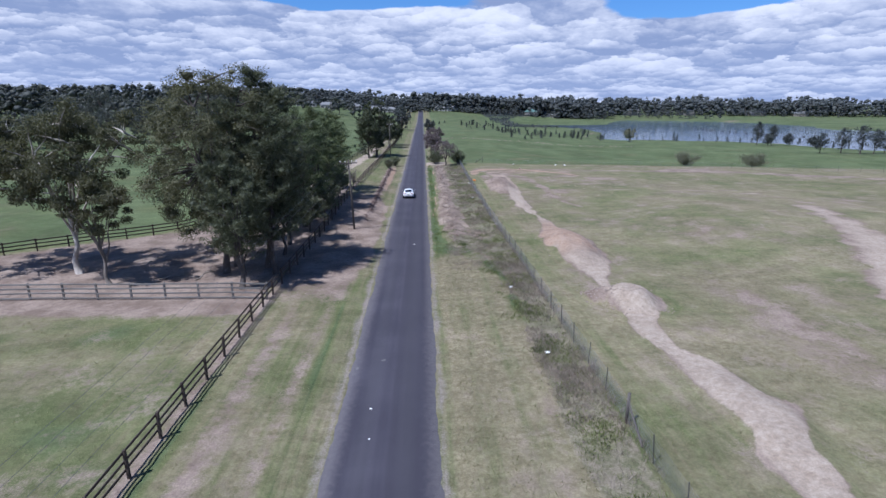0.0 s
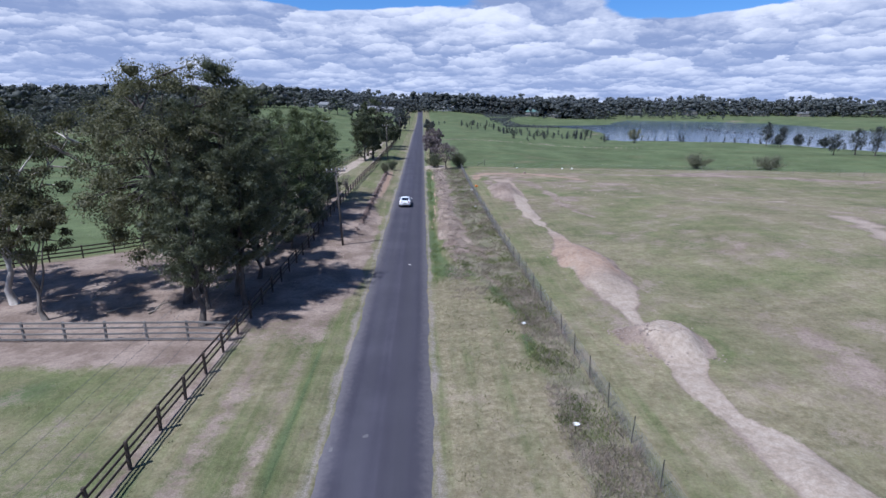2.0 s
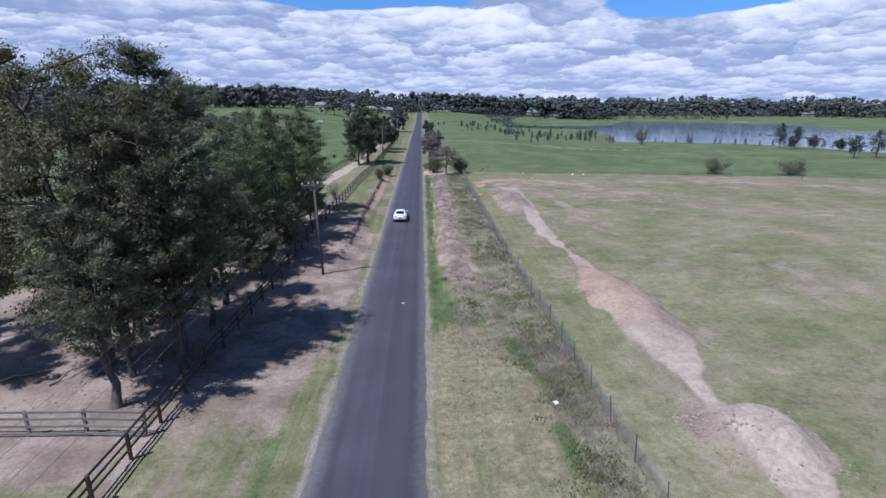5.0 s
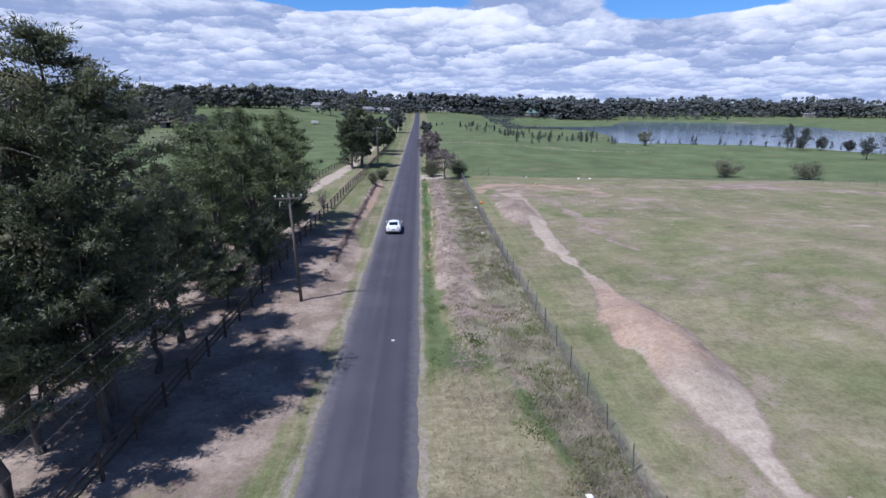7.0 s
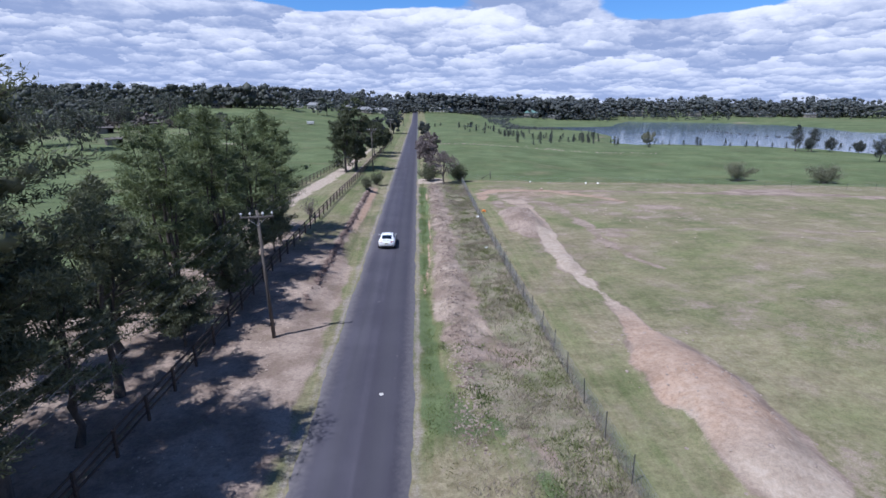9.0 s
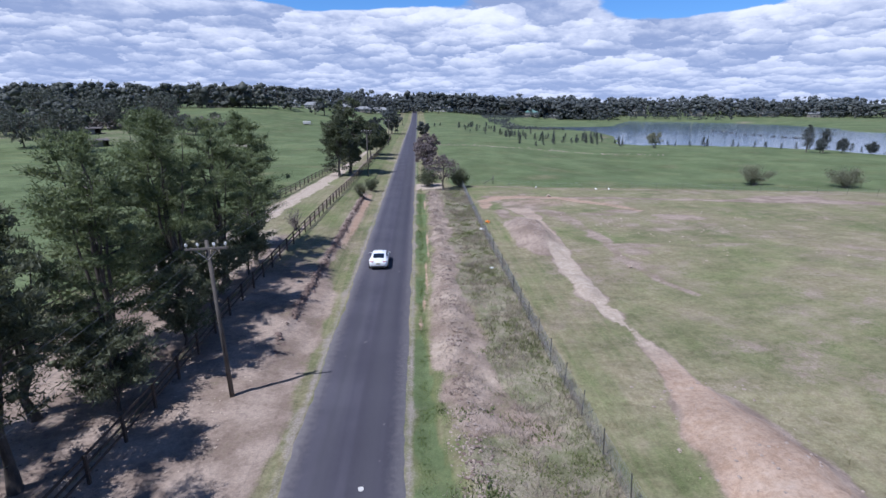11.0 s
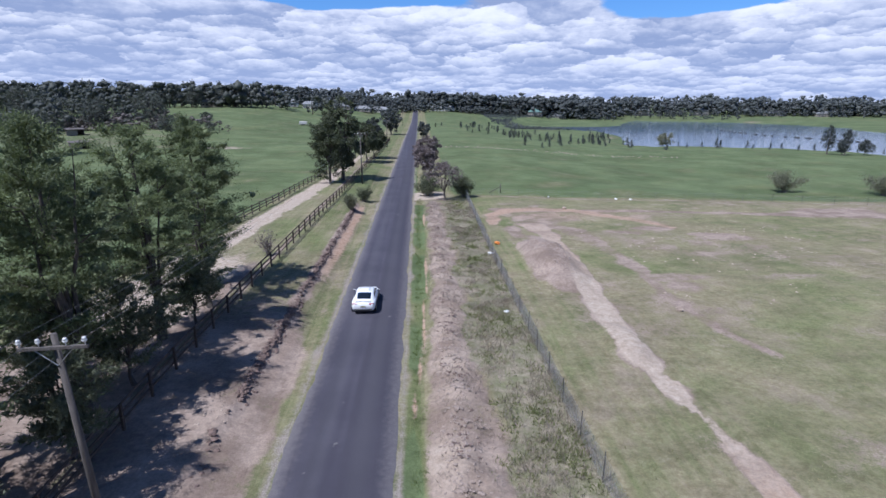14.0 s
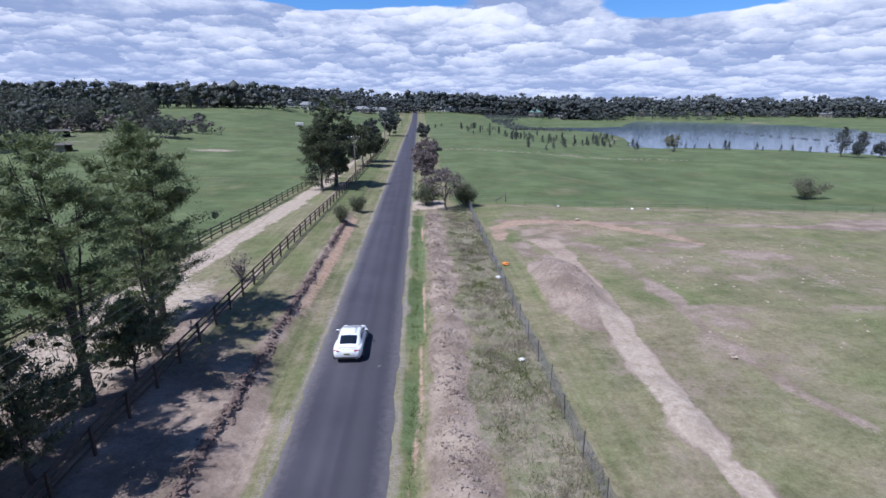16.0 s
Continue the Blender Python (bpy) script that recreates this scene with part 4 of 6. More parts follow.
def shrub(name, label, x, y, h, r, seed, leaf_mat, leaves=2500, leaf=0.14, group="", category="bush"):
    """A bush: many stems from the ground and a low ragged crown."""
    rng = np.random.default_rng(seed)
    ob = thing(name, label, category, (x, y, gz(x, y) - 0.03), group=group)
    tips, paths = [], []
    for i in range(16):
        a, q = rng.uniform(0, 2 * math.pi), rng.uniform(0.2, 1.0)
        tip = np.array([math.cos(a) * r * q * 0.8, math.sin(a) * r * q * 0.8, h * rng.uniform(0.5, 0.95) * (1.1 - 0.35 * q)])
        path = bend((rng.normal(0, 0.06 * r), rng.normal(0, 0.06 * r), 0), tip, rng, 0.12, 6, 0.05)
        paths.append((path, np.linspace(0.035 + 0.008 * h, 0.008, 6), 5))
        for s in path[2:]:
            tips.append(s)
    V, F = tube_arrays(paths)
    part("stem", mesh_of("stem", V, F, BARK_GREY, True), BARK_GREY, ob)
    tips = np.array(tips)
    pick = rng.integers(0, len(tips), leaves)
    off = rng.normal(0, 0.085 * r + 0.08, (leaves, 3)) * (1, 1, 0.8)
    at = tips[pick] + off
    at[:, 2] = np.clip(at[:, 2], 0.06, h * 1.05)
    way = off + rng.normal(0, 0.4 * r, (leaves, 3)) * 0.5 + np.array([0, 0, 0.1])
    part("foliage", leaves_mesh("foliage", at, way, leaf * rng.uniform(0.7, 1.6, leaves), leaf * rng.uniform(0.15, 0.32, leaves), leaf_mat, rng), leaf_mat, ob)
    return ob


# -- trees along the left-hand paddock fence
tree("gum_tree", "tall dense gum tree with a broad dome of olive leaves", -16.0, 46.0, 18.4, 6.0, "gum", 1, LEAF_GUM, BARK_DARK, 60000, 0.165, clumps=260, trunk_r=0.27, crown0=0.10)
ROW = "she-oaks along the paddock fence"
for i, (x, y, h, r, n) in enumerate([(-12.6, 47.6, 17.6, 4.7, 48000), (-13.1, 41.4, 11.0, 3.0, 20000), (-11.4, 45.4, 11.5, 3.0, 18000), (-19.6, 55.0, 13.5, 3.0, 20000),
                                     (-12.7, 55.8, 11.0, 2.5, 17000), (-16.6, 50.6, 13.0, 3.4, 20000), (-15.2, 60.7, 10.6, 2.5, 16000)]):
    tree("she_oak_tree", "dark feathery she-oak standing in bare shaded earth", x, y, h, r, "sheoak", 20 + i, LEAF_SHE, BARK_DARK, n, 0.17, ROW, crown0=0.30)
for i, (x, y, h, r, n) in enumerate([(-12.6, 63.5, 13.0, 3.0, 24000), (-15.0, 66.8, 13.2, 3.0, 21000), (-12.5, 71.0, 13.6, 3.3, 28000), (-15.3, 74.6, 13.4, 3.1, 23000), (-12.4, 78.7, 12.8, 3.5, 31000), (-11.4, 83.8, 9.5, 2.4, 14000), (-13.3, 88.2, 13.0, 4.0, 37000)]):
    tree("she_oak_tree", "green feathery she-oak beside the timber fence", x, y, h, r, "sheoak", 40 + i, LEAF_GREEN, BARK_DARK, n, 0.145, ROW, crown0=0.15)
# small trees added to thicken the foliage and the shade below the row
for i, (x, y, h, r) in enumerate([(-12.2, 51.6, 8.5, 2.4), (-11.0, 67.6, 5.0, 2.2), (-11.3, 73.2, 5.6, 2.4), (-14.3, 71.6, 6.4, 2.5), (-11.2, 80.9, 4.6, 2.0), (-15.8, 48.0, 9.0, 2.6), (-13.9, 44.6, 8.5, 2.6), (-11.6, 61.2, 4.4, 2.2), (-14.2, 64.6, 4.2, 2.4)]):
    tree("she_oak_tree", "young slender she-oak added under the taller trees for foliage and shade", x, y, h, r, "sheoak", 140 + i, LEAF_SHE, BARK_DARK, 8000, 0.18, ROW, crown0=0.26)
tree("gum_tree", "open-crowned gum tree with a pale forked trunk", -28.9, 46.0, 14.4, 6.4, "open", 61, LEAF_GUM, BARK_PALE, 34000, 0.20, clumps=150, trunk_r=0.24, crown0=0.40, lean=(0.8, 0))
tree("gum_tree", "small leaning gum tree with dark foliage", -24.5, 42.8, 9.4, 3.2, "open", 62, LEAF_GUM, BARK_GREY, 15000, 0.17, clumps=70, trunk_r=0.15, crown0=0.35, lean=(-0.6, 0.3))
tree("gum_tree", "broad gum tree beyond the grey rail fence", -37.5, 46.5, 15.0, 6.0, "open", 63, LEAF_GUM, BARK_PALE, 20000, 0.23, clumps=130, trunk_r=0.26, crown0=0.32)

# -- trees further along the road
MID = "roadside trees further on"
tree("she_oak_tree", "tall dark roadside tree with ragged foliage", -11.2, 150.5, 16.2, 4.4, "gum", 71, LEAF_MID, BARK_DARK, 18000, 0.36, MID, clumps=110, crown0=0.06)
tree("she_oak_tree", "dark roadside tree beside the sandy track", -12.8, 145.5, 12.0, 3.8, "sheoak", 72, LEAF_MID, BARK_DARK, 10000, 0.36, MID, crown0=0.08)
tree("gum_tree", "grey-green tree among the fence posts", -9.6, 182.0, 10.4, 4.0, "gum", 73, LEAF_MID, BARK_GREY, 7000, 0.45, MID, clumps=90, crown0=0.2)
tree("gum_tree", "grey-green tree among the fence posts", -8.8, 193.0, 9.0, 3.6, "gum", 74, LEAF_MID, BARK_GREY, 6000, 0.45, MID, clumps=80, crown0=0.2)
tree("gum_tree", "round dark tree beside the distant road", -9.5, 300.0, 12.5, 5.0, "gum", 75, LEAF_FAR_HAZED, BARK_DARK, 4000, 0.8, MID, clumps=80, crown0=0.12)
tree("gum_tree", "round dark tree beside the distant road", -15.0, 262.0, 8.5, 3.6, "gum", 76, LEAF_FAR_HAZED, BARK_DARK, 3500, 0.7, MID, clumps=70, crown0=0.15)
tree("gum_tree", "dark tree at the roadside meadow corner", 5.5, 285.0, 6.5, 2.8, "gum", 77, LEAF_FAR_HAZED, BARK_DARK, 3000, 0.6, MID, clumps=60, crown0=0.1)

# -- right of the road, by the driveway
tree("bare_tree", "nearly leafless purple-grey tree by the driveway", 7.4, 128.6, 6.2, 3.0, "open", 81, LEAF_PURPLE, BARK_DARK, 2600, 0.22, clumps=110, trunk_r=0.16, crown0=0.3)
shrub("bush", "dense dark green bush behind the bare tree", 4.9, 133.5, 3.6, 2.6, 82, LEAF_SHE, 5200, 0.24)
shrub("bush", "dense dark green bush behind the bare tree", 10.4, 131.5, 3.6, 2.3, 83, LEAF_SHE, 4200, 0.24)
tree("bare_tree", "purple-grey leafless tree close to the asphalt", 5.2, 170.0, 8.0, 3.4, "gum", 84, LEAF_PURPLE, BARK_GREY, 9000, 0.30, clumps=110, trunk_r=0.16, crown0=0.12)
tree("bare_tree", "purple-grey leafless tree close to the asphalt", 4.8, 158.0, 6.4, 2.6, "gum", 85, LEAF_PURPLE, BARK_GREY, 6000, 0.30, clumps=80, trunk_r=0.14, crown0=0.12)
shrub("bush", "low olive bush on the clay cutting", -5.8, 119.5, 2.2, 1.5, 86, LEAF_GREY, 2600, 0.18)
shrub("bush", "low dark bush on the clay cutting", -4.9, 128.5, 2.4, 1.5, 87, LEAF_SHE, 2600, 0.18)
shrub("bare_shrub", "small leafless shrub beside the timber fence", -10.9, 97.0, 3.0, 1.2, 88, LEAF_PURPLE, 500, 0.16)
shrub("bush", "grey-green bush standing in the meadow", 79.0, 153.4, 4.3, 4.6, 89, LEAF_GREY, 5200, 0.26)
shrub("bush", "grey-green bush standing in the meadow", 96.7, 149.0, 4.4, 4.8, 90, LEAF_GREY, 5200, 0.26)
tree("tree", "small round tree near the lake shore", 107.0, 270.2, 7.0, 3.9, "gum", 91, LEAF_GREY, BARK_GREY, 2600, 0.45, clumps=60, crown0=0.2)
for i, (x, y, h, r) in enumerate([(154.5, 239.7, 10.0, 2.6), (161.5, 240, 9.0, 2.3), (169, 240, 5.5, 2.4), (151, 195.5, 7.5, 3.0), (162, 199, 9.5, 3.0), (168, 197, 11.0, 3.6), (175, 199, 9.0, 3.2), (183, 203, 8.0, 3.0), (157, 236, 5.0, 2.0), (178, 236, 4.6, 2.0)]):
    tree("shore_tree", "thin dark tree on the lake shore", x, y, h, r, "sheoak", 100 + i, LEAF_FAR_HAZED, BARK_DARK, 1500, 0.5, "trees on the lake shore")

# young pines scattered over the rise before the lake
pine = tree("young_pine", "small dark conical pine in the meadow", 41.7, 240.2, 3.4, 1.0, "sheoak", 120, LEAF_FAR_HAZED, BARK_DARK, 520, 0.32, "young pines before the lake", clumps=22, crown0=0.05)
prng = np.random.default_rng(8)
spots = [(7.7, 241), (51, 242), (57, 249), (39, 324), (36, 340), (56, 314), (62, 377), (88, 416), (47, 236), (60, 262), (66, 268)]
for i in range(64):
    u = prng.uniform()
    spots.append((14 + 84 * u + prng.normal(0, 8), 385 - 95 * u + prng.normal(0, 22)))
for i in range(24):
    spots.append((84 + 3.2 * i * 0.35 + prng.normal(0, 2.5), 292 + 3.0 * i + prng.normal(0, 7)))
for i in range(22):
    spots.append((112 + i * 4.6 + prng.normal(0, 3), 288 - 2.2 * i + prng.normal(0, 3)))
for x, y in spots:
    s = prng.uniform(0.45, 1.05)
    o = copy_thing(pine, pose(x, y, gz(x, y) - 0.05, 0, 0, prng.uniform(0, 360)))
    o.scale = (s, s, s * prng.uniform(0.85, 1.2))

# left-hand hillside trees
oak = tree("hill_tree", "broad dark paddock tree on the green hillside", -94.5, 190.5, 13.0, 6.5, "gum", 130, LEAF_HILL_HAZED, BARK_DARK, 2600, 0.66, "hillside trees", clumps=130, crown0=0.14)
for x, y, s, f in [(-100.5, 264, 1.1, 1.0), (-78.5, 240, 0.62, 0.9), (-84, 242, 0.66, 0.9), (-87.3, 285, 0.45, 1.0), (-116, 254, 0.75, 1.0), (-76, 258, 0.34, 1.0), (-112, 200, 0.9, 1.0), (-120, 262, 0.95, 1.0), (-134, 268, 0.9, 1.0),
                   (-148, 275, 1.0, 1.0), (-131.5, 385, 0.9, 1.0), (-128, 300, 0.9, 0.9), (-112, 290, 0.85, 0.9), (-160, 250, 1.1, 1.0), (-140, 232, 1.0, 0.9), (-165, 290, 1.2, 1.0), (-125, 190, 1.0, 1.0), (-118, 172, 0.9, 1.0)]:
    o = copy_thing(oak, pose(x, y, gz(x, y) - 0.1, 0, 0, prng.uniform(0, 360)))
    o.scale = (s, s, s * f)


def woodland(name, label, spots, seed, leaf_mat):
    """A far belt of trees, each with a stem and a lumpy crown."""
    rng = np.random.default_rng(seed)
    A, Wy, Ls, Ws, paths, balls, rads = [], [], [], [], [], [], []
    for x, y, h in spots:
        z = gz(x, y)
        r = h * rng.uniform(0.30, 0.48)
        paths.append((np.array([(x, y, z - 0.3), (x + rng.normal(0, 0.4), y, z + h * 0.7)]), (0.022 * h, 0.008 * h), 4))
        nb = rng.integers(8, 13)
        up = rng.uniform(0.14, 0.86, nb)
        wide = r * (0.62 - 0.35 * np.abs(up - 0.5))
        cb = np.stack([rng.normal(0, 1, nb) * wide, rng.normal(0, 1, nb) * wide, h * up], -1)
        rb_ = r * rng.uniform(0.16, 0.36, nb)
        balls.append(np.array([x, y, z]) + cb)
        rads.append(rb_)
        k_ = 9 * nb
        pick = rng.integers(0, nb, k_)
        off = rng.normal(0, 1, (k_, 3))
        off /= np.linalg.norm(off, axis=1, keepdims=True)
        A.append(np.array([x, y, z]) + cb[pick] + off * rb_[pick][:, None] * rng.uniform(0.75, 1.12, (k_, 1)) * (1, 1, 0.8))
        Wy.append(off + rng.normal(0, 0.8, (k_, 3)))
        Ls.append(rng.uniform(0.6, 1.4, k_) * h / 14)
        Ws.append(rng.uniform(0.20, 0.42, k_) * h / 14)
    leaf_mesh = leaves_mesh(name, np.concatenate(A), np.concatenate(Wy), np.concatenate(Ls), np.concatenate(Ws), leaf_mat, rng)
    ob = tagged(new(name, leaf_mesh), label, "woodland", kind="stuff")
    V, F = leaf_masses(np.concatenate(balls), np.concatenate(rads), rng)
    me = shell_mesh("crowns", V, F, leaf_mat)
    tagged(part("crowns", me, leaf_mat, ob), kind="stuff")
    V, F = tube_arrays(paths)
    st = part("stems", mesh_of("stems", V, F, BARK_DARK), BARK_DARK, ob)
    tagged(st, kind="stuff")
    return ob


def belt(p, q, n, depth, h0, h1, rng):
    t = rng.uniform(0, 1, n)
    return [(p[0] + (q[0] - p[0]) * a + rng.normal(0, depth), p[1] + (q[1] - p[1]) * a + abs(rng.normal(0, depth)), rng.uniform(h0, h1)) for a in t]


wr = np.random.default_rng(21)
woodland("woodland", "dark distant gum woodland on the hill", belt((-460, 335), (-88, 398), 330, 20, 10, 18, wr) + belt((-300, 300), (-165, 330), 110, 14, 9, 15, wr), 1, LEAF_HILL_HAZED)
woodland("woodland", "dark distant gum woodland behind the houses", belt((-150, 452), (-12, 600), 230, 18, 9, 16, wr), 2, LEAF_FAR_HAZED)
woodland("woodland", "tall dark distant woodland past the road end", belt((10, 632), (215, 668), 330, 18, 13, 22, wr), 3, LEAF_FAR_HAZED)
woodland("woodland", "hazy distant woodland beyond the lake", belt((190, 720), (760, 620), 460, 30, 14, 23, wr), 4, LEAF_FAR_HAZED)
woodland("woodland", "hazy distant woodland on the horizon", belt((-900, 900), (1300, 900), 330, 60, 18, 28, wr), 5, LEAF_FAR_HAZED)
woodland("tree_line", "garden trees in front of the distant houses", belt((-108, 440), (-20, 560), 44, 6, 4, 9, wr) + belt((20, 612), (215, 640), 60, 6, 5, 10, wr) + belt((240, 690), (520, 640), 60, 8, 5, 10, wr), 10, LEAF_FAR_HAZED)
woodland("tree_line", "row of small trees on the far lake bank", belt((205, 706), (345, 622), 40, 6, 4, 8, wr), 6, LEAF_FAR_HAZED)
woodland("tree_line", "low scrub between the hillside sheds", belt((-185, 232), (-82, 258), 120, 12, 3, 6, wr), 7, LEAF_SCRUB)
woodland("woodland", "dark trees along the hillside lane", belt((-190, 205), (-112, 262), 34, 9, 8, 13, wr), 9, LEAF_HILL_HAZED)

# ---- fences ----


def resample(line, step):
    """Points at even steps along a line in plan."""
    line = np.array(line, float)
    s = np.r_[0, np.cumsum(np.hypot(*np.diff(line, axis=0).T))]
    n = max(1, int(round(s[-1] / step)))
    q = np.linspace(0, s[-1], n + 1)
    return np.stack([np.interp(q, s, line[:, 0]), np.interp(q, s, line[:, 1])], -1)


def span_matrix(p, q):
    """A matrix that lays a unit piece along x from p to q."""
    p, q = Vector(p), Vector(q)
    d = q - p
    xx = d.normalized()
    yy = Vector((0, 0, 1)).cross(xx).normalized()
    zz = xx.cross(yy)
    mtx = Matrix((xx, yy, zz)).transposed().to_4x4()
    mtx.translation = p
    return mtx @ Matrix.Diagonal((d.length, 1, 1, 1))


def piece_mesh(name, sx, sy, sz, bevel, mat, at=(0, 0, 0)):
    bm = box_bm(sx, sy, sz, bevel, at)
    me = bpy.data.meshes.new(name)
    bm.to_mesh(me)
    bm.free()
    me.materials.append(mat)
    return me


def rail_fence(label, line, h, rails, mat, seed, step=2.68, side=1):
    """Square timber posts with sawn rails fixed to one face."""
    rng = np.random.default_rng(seed)
    pts = resample(line, step)
    ob = thing("rail_fence", label, "fence", (pts[0][0], pts[0][1], 0))
    inv = ob.matrix_basis.inverted()
    post = piece_mesh("post", 0.135, 0.125, h + 0.4, 0.012, mat, (0, 0, (h - 0.4) / 2 + 0.03))
    rail = piece_mesh("rail", 1.0, 0.045, 0.125, 0.008, mat, (0.5, 0, 0))
    tops = []
    for i, (x, y) in enumerate(pts):
        z = gz(x, y)
        d = pts[min(i + 1, len(pts) - 1)] - pts[max(i - 1, 0)]
        yaw = math.degrees(math.atan2(d[1], d[0]))
        o = part("post", post, mat, ob)
        o.matrix_basis = inv @ pose(x, y, z, rng.normal(0, 1.0), rng.normal(0, 1.0), yaw + rng.normal(0, 2))
        nrm = np.array([-d[1], d[0]]) / (np.hypot(*d) + 1e-9) * 0.086 * side
        tops.append((x + nrm[0], y + nrm[1], z))
    for a, b in zip(tops, tops[1:]):
        for f in rails:
            o = part("rail", rail, mat, ob)
            ja, jb = rng.normal(0, 0.012, 2)
            o.matrix_basis = inv @ span_matrix((a[0], a[1], a[2] + f + ja), (b[0], b[1], b[2] + f + jb))
    return ob


ROADSIDE = [(-10.25, 2.5), (-10.2, 40), (-9.9, 62), (-9.7, 90), (-9.3, 115), (-8.9, 140), (-8.4, 200), (-8.0, 262)]
rail_fence("dark-stained timber post and rail fence along the verge", ROADSIDE, 1.32, (0.42, 0.80, 1.20), RAIL_DARK, 1, side=1)
rail_fence("dark-stained timber rail fence round the green paddock", OUTER[:-1], 1.28, (0.42, 0.80, 1.18), RAIL_DARK, 2, side=-1)
rail_fence("weathered grey timber rail fence across the paddock", [(-10.4, 38.9), (-60, 40.4)], 1.34, (0.16, 0.55, 0.93, 1.28), RAIL_GREY, 3, side=1)


def wire_fence(label, line, h, step, seed, net=True):
    """Thin steel pickets with strained wires and woven netting."""
    rng = np.random.default_rng(seed)
    pts = resample(line, step)
    ob = thing("wire_fence", label, "fence", (pts[0][0], pts[0][1], 0))
    inv = ob.matrix_basis.inverted()
    post = piece_mesh("picket", 0.042, 0.042, h + 0.35, 0.008, STEEL_DARK, (0, 0, (h - 0.35) / 2 + 0.1))
    for i, (x, y) in enumerate(pts):
        o = part("picket", post, STEEL_DARK, ob)
        o.matrix_basis = inv @ pose(x, y, gz(x, y), rng.normal(0, 2.5), rng.normal(0, 2.5), rng.uniform(0, 90))
    origin = np.array([pts[0][0], pts[0][1], 0])
    dense = resample(line, 1.3)
    zs = height(dense[:, 0], dense[:, 1])
    for f in (0.95, 0.75, 0.5, 0.25, 0.05):
        sag = 0.02 * np.sin(np.arange(len(dense)) * 0.9) + rng.normal(0, 0.012, len(dense))
        path = np.stack([dense[:, 0] + rng.normal(0, 0.01, len(dense)), dense[:, 1], zs + f * h + sag], -1) - origin
        V, F = tube_arrays([(path, np.full(len(path), 0.004), 3)])
        part("wire", mesh_of("wire", V, F, WIRE), WIRE, ob)
    if net:
        fine = resample(line, 0.16)
        zf = height(fine[:, 0], fine[:, 1])
        paths = [(np.array([(x, y, z), (x + rng.normal(0, 0.01), y + 0.02, z + 0.93 * h)]) - origin, (0.0042, 0.0042), 3) for (x, y), z in zip(fine, zf)]
        for f in (0.15, 0.35, 0.42, 0.58, 0.66, 0.84):
            path = np.stack([dense[:, 0], dense[:, 1], zs + f * h], -1) - origin
            paths.append((path, np.full(len(path), 0.005), 3))
        V, F = tube_arrays(paths)
        part("netting", mesh_of("netting", V, F, WIRE), WIRE, ob, "sagging woven grey wire netting")
    return ob


wire_fence("sagging wire netting fence on dark steel pickets", [(11.6, 4), (11.45, 20), (11.15, 46), (10.75, 70), (10.7, 100), (11.0, 133)], 1.3, 2.9, 5)
wire_fence("plain wire fence between dry field and meadow", [(11.1, 133.5), (25, 130.4), (44.5, 127), (62.7, 124), (95, 113), (150, 95)], 1.15, 4.2, 6, net=False)


def strainer(x, y, rz):
    """A stout corner post with a slanting stay."""
    ob = thing("strainer_post", "pale timber strainer post with a slanting stay", "post", (x, y, gz(x, y)), rz)
    part("post", drum_bm(0.085, 0.075, 1.75, 10, (0, 0, 0.72), bevel=0.01), POLE_WOOD, ob)
    V, F = tube_arrays([(np.array([(0, 0.05, 1.05), (0, 1.9, 0.02)]), (0.045, 0.05), 7)])
    part("stay", mesh_of("stay", V, F, POLE_WOOD), POLE_WOOD, ob)
    return ob


strainer(11.42, 21.6, 180)
strainer(11.05, 133.0, 0)
strainer(17.0, 135.0, 90)

# ---- power line ----


def power_pole(x, y, h, lean):
    ob = thing("power_pole", "weathered timber power pole with one crossarm", "power pole", (x, y, gz(x, y) - 0.1), group="power poles along the road")
    ob.matrix_basis = pose(x, y, gz(x, y) - 0.1, 0, lean, 0)
    part("shaft", drum_bm(0.125, 0.085, h + 0.1, 14, (0, 0, (h + 0.1) / 2), bevel=0.015), POLE_WOOD, ob)
    part("crossarm", box_bm(2.0, 0.09, 0.11, 0.012, (0, -0.15, h - 0.28)), POLE_WOOD, ob)
    for sx_ in (-1, 1):
        V, F = tube_arrays([(np.array([(sx_ * 0.55, -0.15, h - 0.32), (0, -0.12, h - 0.85)]), (0.014, 0.014), 5)])
        part("brace", mesh_of("brace", V, F, STEEL), STEEL, ob)
    for ox in (-0.92, -0.38, 0.38, 0.92):
        ins = merge(drum_bm(0.018, 0.018, 0.14, 8, (ox, -0.15, h - 0.17)), drum_bm(0.055, 0.075, 0.06, 12, (ox, -0.15, h - 0.10)), drum_bm(0.07, 0.045, 0.08, 12, (ox, -0.15, h - 0.03)))
        part("insulator", ins, CERAMIC, ob, "white ceramic insulator")
    return ob


